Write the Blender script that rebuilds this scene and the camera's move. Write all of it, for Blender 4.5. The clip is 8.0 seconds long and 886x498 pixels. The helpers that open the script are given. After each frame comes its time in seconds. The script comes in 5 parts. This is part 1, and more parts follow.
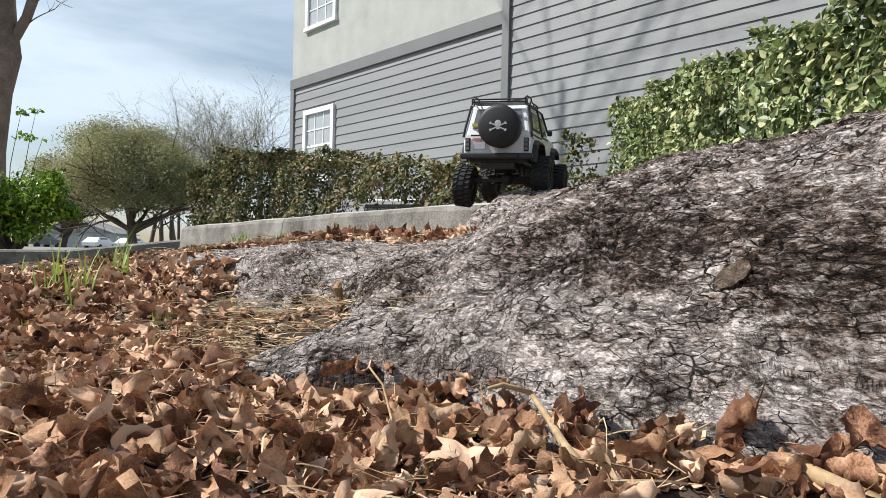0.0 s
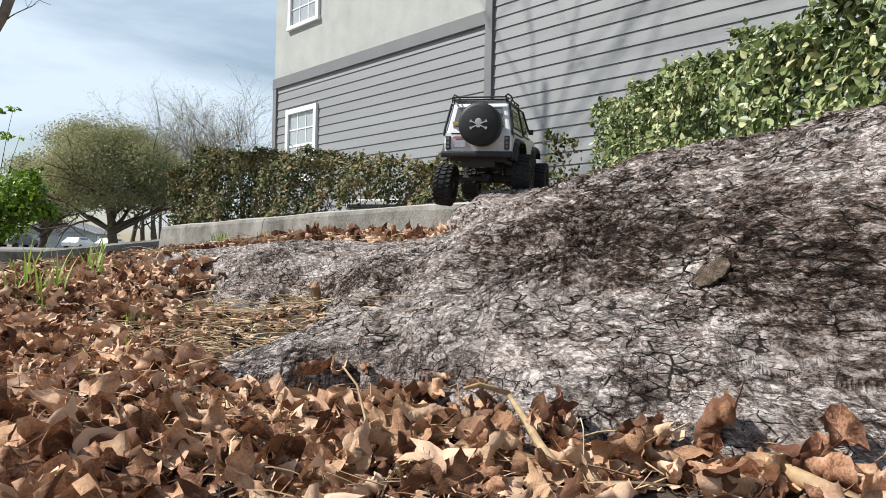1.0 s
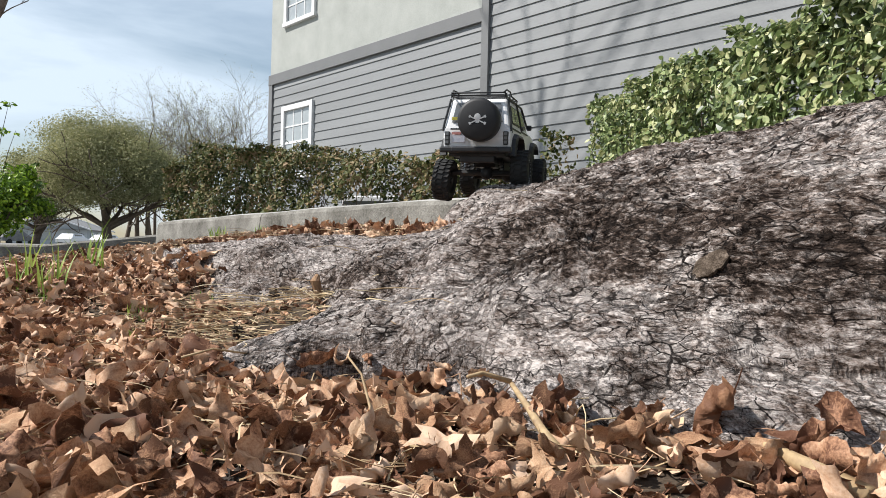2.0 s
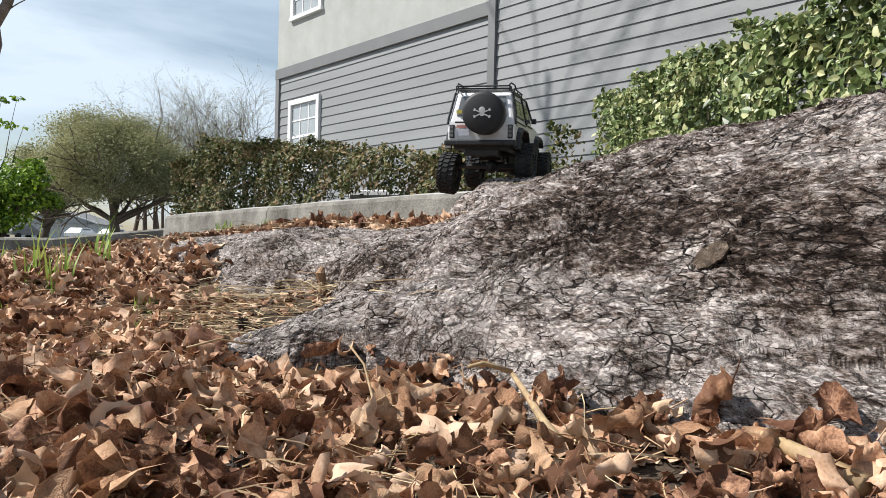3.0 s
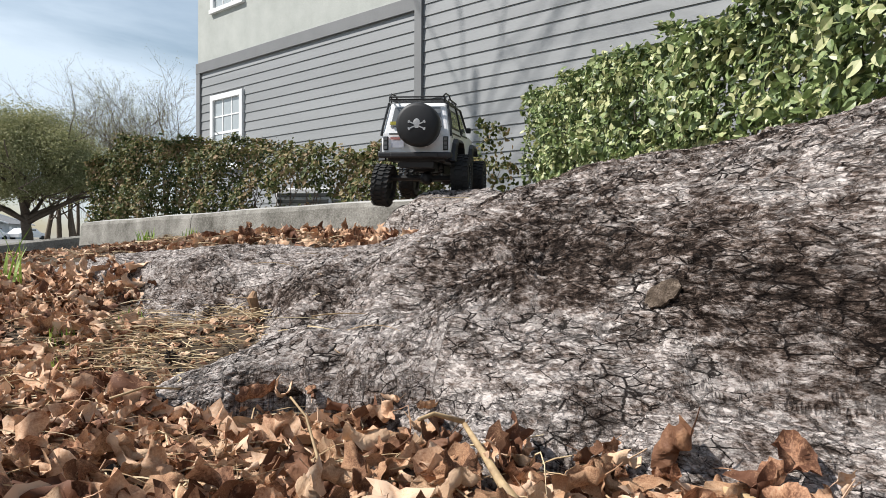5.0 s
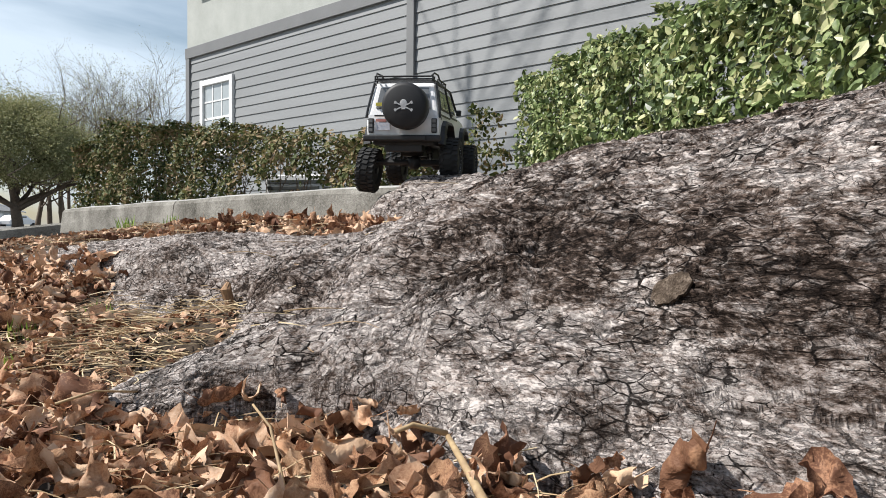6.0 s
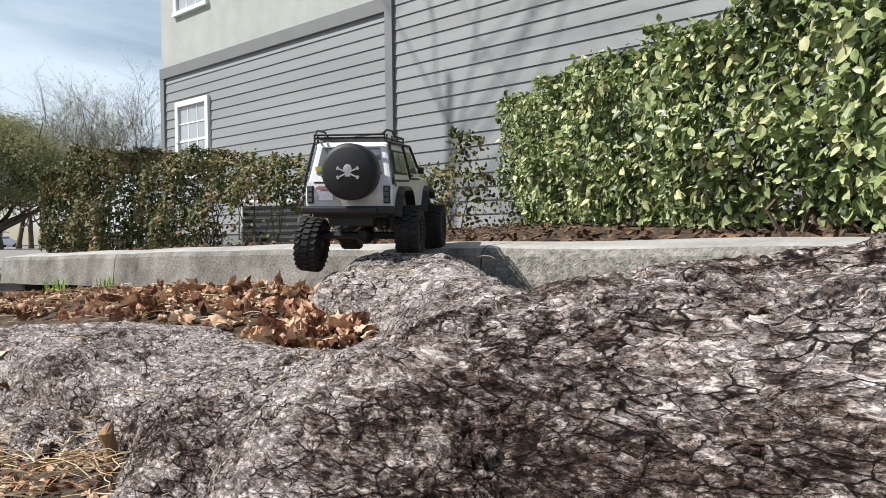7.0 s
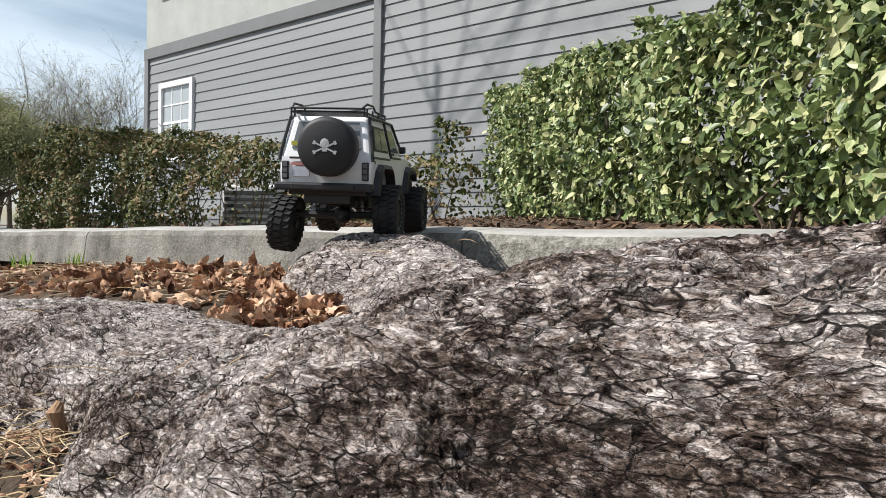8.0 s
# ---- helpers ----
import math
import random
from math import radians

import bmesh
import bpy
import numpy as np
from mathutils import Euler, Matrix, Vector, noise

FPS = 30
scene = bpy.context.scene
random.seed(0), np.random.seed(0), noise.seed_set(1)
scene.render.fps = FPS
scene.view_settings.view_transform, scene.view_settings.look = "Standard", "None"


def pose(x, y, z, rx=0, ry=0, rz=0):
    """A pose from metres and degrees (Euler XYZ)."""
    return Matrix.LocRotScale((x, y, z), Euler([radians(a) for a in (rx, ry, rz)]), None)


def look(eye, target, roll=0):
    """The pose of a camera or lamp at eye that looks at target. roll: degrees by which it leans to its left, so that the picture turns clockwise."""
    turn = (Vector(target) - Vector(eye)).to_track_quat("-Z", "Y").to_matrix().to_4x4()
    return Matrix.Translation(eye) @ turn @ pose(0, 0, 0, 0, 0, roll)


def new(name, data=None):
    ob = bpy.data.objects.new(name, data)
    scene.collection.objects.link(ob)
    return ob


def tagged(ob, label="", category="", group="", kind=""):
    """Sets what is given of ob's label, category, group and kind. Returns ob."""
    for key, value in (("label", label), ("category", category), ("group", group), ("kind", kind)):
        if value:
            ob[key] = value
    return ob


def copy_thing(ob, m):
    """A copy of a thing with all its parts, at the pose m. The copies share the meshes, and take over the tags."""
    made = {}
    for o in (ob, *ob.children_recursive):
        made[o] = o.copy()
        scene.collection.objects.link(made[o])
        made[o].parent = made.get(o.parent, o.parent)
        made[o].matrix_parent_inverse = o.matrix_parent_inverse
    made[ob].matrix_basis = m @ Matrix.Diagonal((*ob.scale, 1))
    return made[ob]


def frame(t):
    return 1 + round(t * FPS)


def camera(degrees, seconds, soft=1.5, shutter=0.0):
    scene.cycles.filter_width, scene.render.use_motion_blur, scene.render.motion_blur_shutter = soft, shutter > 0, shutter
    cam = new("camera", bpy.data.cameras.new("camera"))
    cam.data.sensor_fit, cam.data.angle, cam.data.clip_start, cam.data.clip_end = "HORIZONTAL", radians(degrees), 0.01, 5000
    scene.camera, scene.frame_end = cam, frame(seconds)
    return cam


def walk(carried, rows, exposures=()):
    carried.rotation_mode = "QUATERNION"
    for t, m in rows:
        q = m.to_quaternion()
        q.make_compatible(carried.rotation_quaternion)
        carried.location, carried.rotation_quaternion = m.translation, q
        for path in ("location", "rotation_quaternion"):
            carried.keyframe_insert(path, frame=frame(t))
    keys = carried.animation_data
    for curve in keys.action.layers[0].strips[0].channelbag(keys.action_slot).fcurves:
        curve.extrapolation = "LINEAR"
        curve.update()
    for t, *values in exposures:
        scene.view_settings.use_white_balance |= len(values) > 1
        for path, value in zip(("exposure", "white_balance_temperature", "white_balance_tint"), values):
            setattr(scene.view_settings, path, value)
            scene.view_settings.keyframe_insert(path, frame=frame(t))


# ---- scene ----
cam = camera(61.0, 8.0, soft=0.9)
PATH = [
    (0, (-0.286, 0.113, 0.119), (1.005, 1.641, 0.134), 1.2),
    (0.5, (-0.286, 0.126, 0.117), (1.019, 1.641, 0.134), 1.2),
    (1, (-0.268, 0.12, 0.116), (1.055, 1.619, 0.133), 1.2),
    (1.5, (-0.283, 0.117, 0.111), (1.052, 1.606, 0.126), 1.3),
    (3, (-0.284, 0.107, 0.105), (1.036, 1.61, 0.1), 1.4),
    (3.5, (-0.282, 0.097, 0.101), (1.033, 1.603, 0.089), 1.4),
    (4, (-0.286, 0.103, 0.109), (1.055, 1.587, 0.097), 0.8),
    (4.5, (-0.274, 0.137, 0.164), (1.123, 1.568, 0.155), -0.0),
    (5, (-0.268, 0.152, 0.16), (1.187, 1.524, 0.138), 0.3),
    (5.2, (-0.269, 0.125, 0.153), (1.2, 1.482, 0.118), 0.5),
    (6.3, (-0.121, 0.289, 0.173), (1.346, 1.647, 0.115), 0.2),
    (6.5, (-0.061, 0.348, 0.217), (1.411, 1.701, 0.17), -0.2),
    (7, (0.087, 0.382, 0.313), (1.575, 1.718, 0.288), -0.7),
    (7.5, (0.118, 0.388, 0.295), (1.625, 1.702, 0.266), 0.1),
    (8, (0.136, 0.414, 0.292), (1.652, 1.717, 0.249), 1.1),
]
walk(cam, [(t, look(eye, target, roll)) for t, eye, target, roll in PATH])

# ---- world, sun, exposure ----
SUN = Vector((-0.50, 0.43, 0.75)).normalized()
world = bpy.data.worlds.new("sky")
scene.world = world
world.use_nodes = True
wn, wl = world.node_tree.nodes, world.node_tree.links
wn.clear()
w_out = wn.new("ShaderNodeOutputWorld")
w_bg = wn.new("ShaderNodeBackground")
w_sky = wn.new("ShaderNodeTexSky")
w_sky.sky_type, w_sky.sun_disc = "NISHITA", False
w_sky.sun_elevation = math.asin(SUN.z)
w_sky.sun_rotation = math.atan2(SUN.x, SUN.y)
w_sky.air_density, w_sky.dust_density, w_sky.ozone_density = 1.3, 0.6, 1.5
w_co = wn.new("ShaderNodeTexCoord")
w_map = wn.new("ShaderNodeMapping")
w_map.inputs["Scale"].default_value = (1.0, 1.0, 3.4)
w_map.inputs["Rotation"].default_value = (0.0, 0.25, 0.6)
w_noise = wn.new("ShaderNodeTexNoise")
w_noise.inputs["Scale"].default_value, w_noise.inputs["Detail"].default_value = 1.7, 7.0
w_noise.inputs["Roughness"].default_value, w_noise.inputs["Distortion"].default_value = 0.55, 0.5
w_ramp = wn.new("ShaderNodeValToRGB")
w_ramp.color_ramp.elements[0].position, w_ramp.color_ramp.elements[1].position = 0.40, 0.66
w_ramp.color_ramp.elements[0].color, w_ramp.color_ramp.elements[1].color = (0, 0, 0, 1), (1, 1, 1, 1)
w_mix = wn.new("ShaderNodeMix")
w_mix.data_type = "RGBA"
w_mix.inputs["B"].default_value = (8.1, 9.5, 11.0, 1)
wl.new(w_co.outputs["Generated"], w_map.inputs["Vector"])
wl.new(w_map.outputs["Vector"], w_noise.inputs["Vector"])
wl.new(w_noise.outputs["Fac"], w_ramp.inputs["Fac"])
wl.new(w_ramp.outputs["Color"], w_mix.inputs["Factor"])
wl.new(w_sky.outputs["Color"], w_mix.inputs["A"])
wl.new(w_mix.outputs["Result"], w_bg.inputs["Color"])
w_bg.inputs["Strength"].default_value = 0.070
wl.new(w_bg.outputs["Background"], w_out.inputs["Surface"])

sun = new("sun", bpy.data.lights.new("sun", "SUN"))
sun.data.energy, sun.data.angle, sun.data.color = 5.0, radians(0.55), (1.0, 0.965, 0.92)
sun.matrix_world = look(SUN * 40, (0, 0, 0))
scene.view_settings.exposure = 0.46

# ---- materials ----
def shader(name, colours, scale=8.0, fine=60.0, rough=0.8, bump=0.2, metal=0.0, stretch=(1, 1, 1), distance=0.01,
           per_piece=0.0, sheen=0.0, through_light=0.0, island=0.0, spec=0.5):
    """A procedural surface: colours spread by coarse noise, mottled by fine noise, with fine relief."""
    m = bpy.data.materials.new(name)
    m.use_nodes = True
    n, l = m.node_tree.nodes, m.node_tree.links
    p = n["Principled BSDF"]
    co, mp = n.new("ShaderNodeTexCoord"), n.new("ShaderNodeMapping")
    mp.inputs["Scale"].default_value = stretch
    l.new(co.outputs["Object"], mp.inputs["Vector"])
    big, small = n.new("ShaderNodeTexNoise"), n.new("ShaderNodeTexNoise")
    for node, s, d in ((big, scale, 6.0), (small, fine, 4.0)):
        node.inputs["Scale"].default_value, node.inputs["Detail"].default_value = s, d
        node.inputs["Roughness"].default_value = 0.62
        l.new(mp.outputs["Vector"], node.inputs["Vector"])
    add = n.new("ShaderNodeMath")
    add.operation = "MULTIPLY_ADD"
    l.new(small.outputs["Fac"], add.inputs[0])
    add.inputs[1].default_value = 0.55
    fac = add.outputs[0]
    l.new(big.outputs["Fac"], add.inputs[2])
    shift = n.new("ShaderNodeMath")
    shift.operation = "ADD"
    l.new(fac, shift.inputs[0])
    shift.inputs[1].default_value = -0.275
    fac = shift.outputs[0]
    for amount, kind, out in ((per_piece, "ShaderNodeObjectInfo", "Random"), (island, "ShaderNodeNewGeometry", "Random Per Island")):
        if amount:
            info, rnd = n.new(kind), n.new("ShaderNodeMath")
            rnd.operation = "MULTIPLY_ADD"
            l.new(info.outputs[out], rnd.inputs[0])
            rnd.inputs[1].default_value = amount
            l.new(fac, rnd.inputs[2])
            off = n.new("ShaderNodeMath")
            off.operation = "ADD"
            l.new(rnd.outputs[0], off.inputs[0])
            off.inputs[1].default_value = -amount / 2
            fac = off.outputs[0]
    ramp = n.new("ShaderNodeValToRGB")
    els = ramp.color_ramp.elements
    while len(els) < len(colours):
        els.new(0.5)
    for k, c in enumerate(colours):
        els[k].position = 0.25 + 0.5 * k / max(1, len(colours) - 1)
        els[k].color = (*c, 1)
    l.new(fac, ramp.inputs["Fac"])
    l.new(ramp.outputs["Color"], p.inputs["Base Color"])
    p.inputs["Roughness"].default_value, p.inputs["Metallic"].default_value = rough, metal
    p.inputs["Specular IOR Level"].default_value = spec
    if sheen:
        p.inputs["Coat Weight"].default_value, p.inputs["Coat Roughness"].default_value = sheen, 0.25
    if bump:
        b = n.new("ShaderNodeBump")
        b.inputs["Strength"].default_value, b.inputs["Distance"].default_value = bump, distance
        l.new(add.outputs[0], b.inputs["Height"])
        l.new(b.outputs["Normal"], p.inputs["Normal"])
    if through_light:
        t, mix = n.new("ShaderNodeBsdfTranslucent"), n.new("ShaderNodeMixShader")
        l.new(ramp.outputs["Color"], t.inputs["Color"])
        mix.inputs["Fac"].default_value = through_light
        l.new(p.outputs["BSDF"], mix.inputs[1])
        l.new(t.outputs["BSDF"], mix.inputs[2])
        l.new(mix.outputs["Shader"], n["Material Output"].inputs["Surface"])
    return m


SOIL = shader("soil", [(0.025, 0.018, 0.013), (0.075, 0.056, 0.041), (0.16, 0.125, 0.093)], 14, 160, 0.95, 0.8, distance=0.006, spec=0.08)
MULCH = shader("mulch", [(0.03, 0.017, 0.01), (0.10, 0.055, 0.03), (0.2, 0.12, 0.07)], 30, 200, 0.95, 0.8, distance=0.01, island=0.5)
DRY_LEAF = shader("dry_leaf", [(0.16, 0.078, 0.045), (0.40, 0.22, 0.124), (0.52, 0.32, 0.19), (0.63, 0.43, 0.28)], 3, 45, 0.6, 0.5, distance=0.02,
                  per_piece=0.62, through_light=0.06, spec=0.15)
LITTER = shader("leaf_litter", [(0.13, 0.06, 0.036), (0.38, 0.205, 0.12), (0.54, 0.34, 0.215), (0.64, 0.45, 0.315)], 40, 380, 0.65, 0.5, distance=0.0016,
                island=0.66, through_light=0.06, spec=0.15)
STRAW = shader("straw", [(0.22, 0.14, 0.075), (0.42, 0.30, 0.16), (0.62, 0.50, 0.31)], 8, 90, 0.7, 0.1, island=0.6)
GRASS = shader("grass", [(0.09, 0.17, 0.02), (0.22, 0.36, 0.05), (0.40, 0.50, 0.12)], 9, 90, 0.55, 0.1, island=0.5, through_light=0.3)
CONCRETE = shader("concrete", [(0.075, 0.07, 0.058), (0.20, 0.188, 0.165), (0.33, 0.315, 0.28)], 7, 120, 0.9, 0.8, distance=0.010, spec=0.2)
ROUGH_CONCRETE = shader("rough_concrete", [(0.11, 0.103, 0.086), (0.27, 0.257, 0.225), (0.44, 0.42, 0.375)], 55, 190, 0.95, 0.9, distance=0.011, spec=0.1)
ASPHALT = shader("asphalt", [(0.16, 0.15, 0.14), (0.24, 0.23, 0.21)], 3, 120, 0.9, 0.2)
STUCCO = shader("stucco", [(0.33, 0.342, 0.315), (0.385, 0.398, 0.37), (0.435, 0.447, 0.415)], 2.6, 45, 0.92, 0.35, distance=0.006)
SIDING = shader("siding_paint", [(0.20, 0.206, 0.208), (0.228, 0.234, 0.237), (0.256, 0.263, 0.266)], 1.5, 60, 0.6, 0.12, stretch=(1, 0.25, 3), distance=0.003, per_piece=0.2)
TRIM = shader("trim_paint", [(0.145, 0.147, 0.148), (0.18, 0.182, 0.183)], 2, 60, 0.6, 0.1)
WHITE = shader("white_paint", [(0.70, 0.70, 0.69), (0.80, 0.80, 0.79)], 3, 50, 0.5, 0.05)
HEDGE_LEAF = shader("hedge_leaf", [(0.06, 0.088, 0.03), (0.165, 0.225, 0.08), (0.30, 0.37, 0.15), (0.50, 0.50, 0.26)], 5, 60, 0.42, 0.1, island=0.7, through_light=0.22)
SHRUB_LEAF = shader("shrub_leaf", [(0.03, 0.044, 0.013), (0.085, 0.108, 0.03), (0.18, 0.165, 0.06), (0.33, 0.225, 0.13)], 3, 60, 0.6, 0.1, island=0.45, through_light=0.2, spec=0.3)
BUSH_LEAF = shader("bush_leaf", [(0.05, 0.10, 0.008), (0.15, 0.27, 0.02), (0.32, 0.46, 0.035)], 2, 40, 0.45, 0.1, island=0.6, through_light=0.3)
CROWN_LEAF = shader("crown_leaf", [(0.19, 0.20, 0.085), (0.30, 0.30, 0.14), (0.42, 0.40, 0.215)], 0.5, 6, 0.7, 0.0, island=0.6, through_light=0.4)
AUTUMN_LEAF = shader("autumn_leaf", [(0.42, 0.13, 0.04), (0.58, 0.26, 0.07), (0.62, 0.42, 0.12)], 6, 80, 0.5, 0.1, per_piece=0.6, through_light=0.2)
STUB_WOOD = shader("stub_wood", [(0.12, 0.06, 0.03), (0.26, 0.15, 0.08), (0.42, 0.27, 0.15)], 30, 220, 0.85, 0.6, stretch=(1, 1, 0.25), distance=0.004)
TWIG = shader("twig", [(0.07, 0.05, 0.035), (0.16, 0.12, 0.09)], 8, 90, 0.9, 0.3)
GREY_WOOD = shader("grey_bark", [(0.10, 0.075, 0.06), (0.20, 0.15, 0.12), (0.32, 0.26, 0.22)], 3, 40, 0.85, 0.3)
GLASS = shader("window_glass", [(0.30, 0.33, 0.34), (0.40, 0.43, 0.44)], 1, 8, 0.08, 0.0, spec=0.8)
CAR_WHITE = shader("car_white", [(0.76, 0.76, 0.76), (0.84, 0.84, 0.84)], 9, 120, 0.42, 0.03, sheen=0.25)
CAR_BLACK = shader("car_black", [(0.008, 0.008, 0.009), (0.022, 0.022, 0.024)], 30, 300, 0.5, 0.1, distance=0.0006)
RUBBER = shader("rubber", [(0.008, 0.008, 0.008), (0.02, 0.0195, 0.019)], 30, 300, 0.78, 0.3, distance=0.0006)
STEEL = shader("steel", [(0.25, 0.25, 0.26), (0.42, 0.42, 0.43)], 60, 400, 0.32, 0.05, metal=1.0)
CAR_GLASS = shader("car_glass", [(0.10, 0.105, 0.11), (0.19, 0.195, 0.20)], 12, 60, 0.12, 0.0, spec=0.6)
ROOF_GREY = shader("roof_grey", [(0.13, 0.13, 0.13), (0.22, 0.22, 0.22)], 2, 20, 0.9, 0.2)


def bark_shader(name="bark", rooted=True):
    """Bark: flaking plates split by cracks along the grain, pale crust, dark stains; painted shade on the roots."""
    m = bpy.data.materials.new(name)
    m.use_nodes = True
    n, l = m.node_tree.nodes, m.node_tree.links
    p = n["Principled BSDF"]
    p.inputs["Roughness"].default_value, p.inputs["Specular IOR Level"].default_value = 0.9, 0.08

    def attribute(name):
        a = n.new("ShaderNodeAttribute")
        a.attribute_name = name
        return a

    def math_node(op, a, b, c=None, clamp=False):
        q = n.new("ShaderNodeMath")
        q.operation, q.use_clamp = op, clamp
        for k, v in enumerate((a, b, c)):
            if v is None:
                continue
            if hasattr(v, "links"):
                l.new(v, q.inputs[k])
            else:
                q.inputs[k].default_value = v
        return q.outputs[0]

    def spread(v, lo, hi):
        q = n.new("ShaderNodeMapRange")
        q.interpolation_type = "SMOOTHSTEP"
        q.inputs["From Min"].default_value, q.inputs["From Max"].default_value = lo, hi
        l.new(v, q.inputs["Value"])
        return q.outputs["Result"]

    if rooted:
        grain, stain_shade, plate, gap = attribute("grain").outputs["Vector"], attribute("stain_shade").outputs["Fac"], attribute("plate").outputs["Fac"], attribute("crack").outputs["Fac"]
    else:
        one = n.new("ShaderNodeValue")
        one.outputs[0].default_value = 1.0
        grain, stain_shade, plate, gap = n.new("ShaderNodeTexCoord").outputs["Object"], 0.2, 0.5, one.outputs[0]
    warp = n.new("ShaderNodeTexNoise")
    warp.inputs["Scale"].default_value, warp.inputs["Detail"].default_value, warp.inputs["Roughness"].default_value = 42.0, 6.0, 0.7
    l.new(grain, warp.inputs["Vector"])
    sub, sc, add = (n.new("ShaderNodeVectorMath") for _ in range(3))
    sub.operation, sc.operation, add.operation = "SUBTRACT", "SCALE", "ADD"
    sub.inputs[1].default_value = (0.5, 0.5, 0.5)
    sc.inputs["Scale"].default_value = 0.008
    l.new(warp.outputs["Color"], sub.inputs[0])
    l.new(sub.outputs[0], sc.inputs[0])
    l.new(grain, add.inputs[0])
    l.new(sc.outputs[0], add.inputs[1])

    def cells(scale, feature):
        v = n.new("ShaderNodeTexVoronoi")
        v.feature, v.inputs["Scale"].default_value = feature, scale
        l.new(add.outputs[0], v.inputs["Vector"])
        return v.outputs["Distance" if feature == "DISTANCE_TO_EDGE" else "Color"]

    def noise_at(scale, detail, rough=0.65, bent=False):
        q = n.new("ShaderNodeTexNoise")
        q.inputs["Scale"].default_value, q.inputs["Detail"].default_value, q.inputs["Roughness"].default_value = scale, detail, rough
        l.new(add.outputs[0] if bent else grain, q.inputs["Vector"])
        return q.outputs["Fac"]

    def crack(scale, where, most):
        """Thin dark lines that open and close along their way."""
        wide = math_node("MULTIPLY_ADD", where, most, math_node("MULTIPLY_ADD", stain_shade, 0.012, 0.004))
        return spread(math_node("DIVIDE", cells(scale, "DISTANCE_TO_EDGE"), wide), 0.35, 1.0)

    patch, mottle, fleck = noise_at(9, 6, 0.62), noise_at(230, 5, 0.7), noise_at(70, 6, 0.74, True)
    scab = spread(noise_at(46, 7, 0.72, True), 0.485, 0.525)
    scab_b = spread(noise_at(150, 5, 0.7, True), 0.48, 0.53)
    crack_a = crack(66, spread(noise_at(26, 4), 0.46, 0.66), 0.070)
    crack_b = crack(150, spread(noise_at(34, 4), 0.48, 0.64), 0.14)
    # flakes: stepped shelves, with a shadow line painted dark along each lip
    level = math_node("MULTIPLY", noise_at(24, 7, 0.62, True), 12.0)
    step = math_node("FRACT", level, 0.0)
    lip = spread(step, 0.0, 0.10)
    shelf = math_node("ADD", math_node("FLOOR", level, 0.0), spread(step, 0.5, 1.0))
    fac = math_node("MULTIPLY_ADD", patch, 0.42, 0.49)
    fac = math_node("MULTIPLY_ADD", fleck, 0.70, math_node("ADD", fac, -0.35))
    fac = math_node("MULTIPLY_ADD", mottle, 0.85, math_node("ADD", fac, -0.425))
    fac = math_node("MULTIPLY_ADD", scab, 0.12, math_node("ADD", fac, -0.06))
    fac = math_node("MULTIPLY_ADD", scab_b, 0.11, math_node("ADD", fac, -0.055))
    fac = math_node("MULTIPLY_ADD", cells(76, "F1"), 0.16, math_node("ADD", fac, -0.07))
    shade = math_node("FRACT", math_node("MULTIPLY", math_node("FLOOR", level, 0.0), 0.618), 0.0)
    fac = math_node("MULTIPLY_ADD", shade, 0.13, math_node("ADD", fac, -0.065))
    fac = math_node("MULTIPLY_ADD", plate, 0.24, math_node("ADD", fac, -0.12))
    fac = math_node("MULTIPLY_ADD", stain_shade, -0.36, fac)
    ramp = n.new("ShaderNodeValToRGB")
    els = ramp.color_ramp.elements
    els.new(0.42)
    els.new(0.58)
    for e, (pos, c) in zip(els, ((0.22, (0.026, 0.018, 0.014)), (0.40, (0.105, 0.075, 0.060)), (0.55, (0.30, 0.248, 0.220)), (0.78, (0.57, 0.508, 0.472)))):
        e.position, e.color = pos, (*c, 1)
    l.new(fac, ramp.inputs["Fac"])
    fissure = math_node("MULTIPLY", crack_a, math_node("MULTIPLY_ADD", crack_b, 0.55, 0.45))
    fissure = math_node("MULTIPLY", fissure, math_node("MULTIPLY_ADD", lip, 0.62, 0.38), None, True)
    fissure = math_node("MULTIPLY", fissure, math_node("MULTIPLY_ADD", spread(gap, 0.25, 0.75), 0.6, 0.4), None, True)
    mix = n.new("ShaderNodeMix")
    mix.data_type = "RGBA"
    mix.inputs["A"].default_value = (0.010, 0.007, 0.006, 1)
    l.new(math_node("MULTIPLY_ADD", fissure, 0.95, 0.05), mix.inputs["Factor"])
    l.new(ramp.outputs["Color"], mix.inputs["B"])
    l.new(mix.outputs["Result"], p.inputs["Base Color"])
    h = math_node("MULTIPLY_ADD", shelf, 0.85, math_node("MULTIPLY", fissure, 0.9))
    h = math_node("MULTIPLY_ADD", scab, 0.30, h)
    h = math_node("MULTIPLY_ADD", fleck, 0.7, h)
    h = math_node("MULTIPLY_ADD", mottle, 0.3, h)
    b = n.new("ShaderNodeBump")
    b.inputs["Strength"].default_value, b.inputs["Distance"].default_value = 1.0, 0.0066
    l.new(h, b.inputs["Height"])
    l.new(b.outputs["Normal"], p.inputs["Normal"])
    return m


BARK = bark_shader()
TRUNK_BARK = bark_shader("trunk_bark", False)
LICHEN = shader("lichen", [(0.035, 0.025, 0.018), (0.105, 0.078, 0.058), (0.26, 0.205, 0.16)], 110, 520, 0.9, 1.0, distance=0.006, spec=0.1)


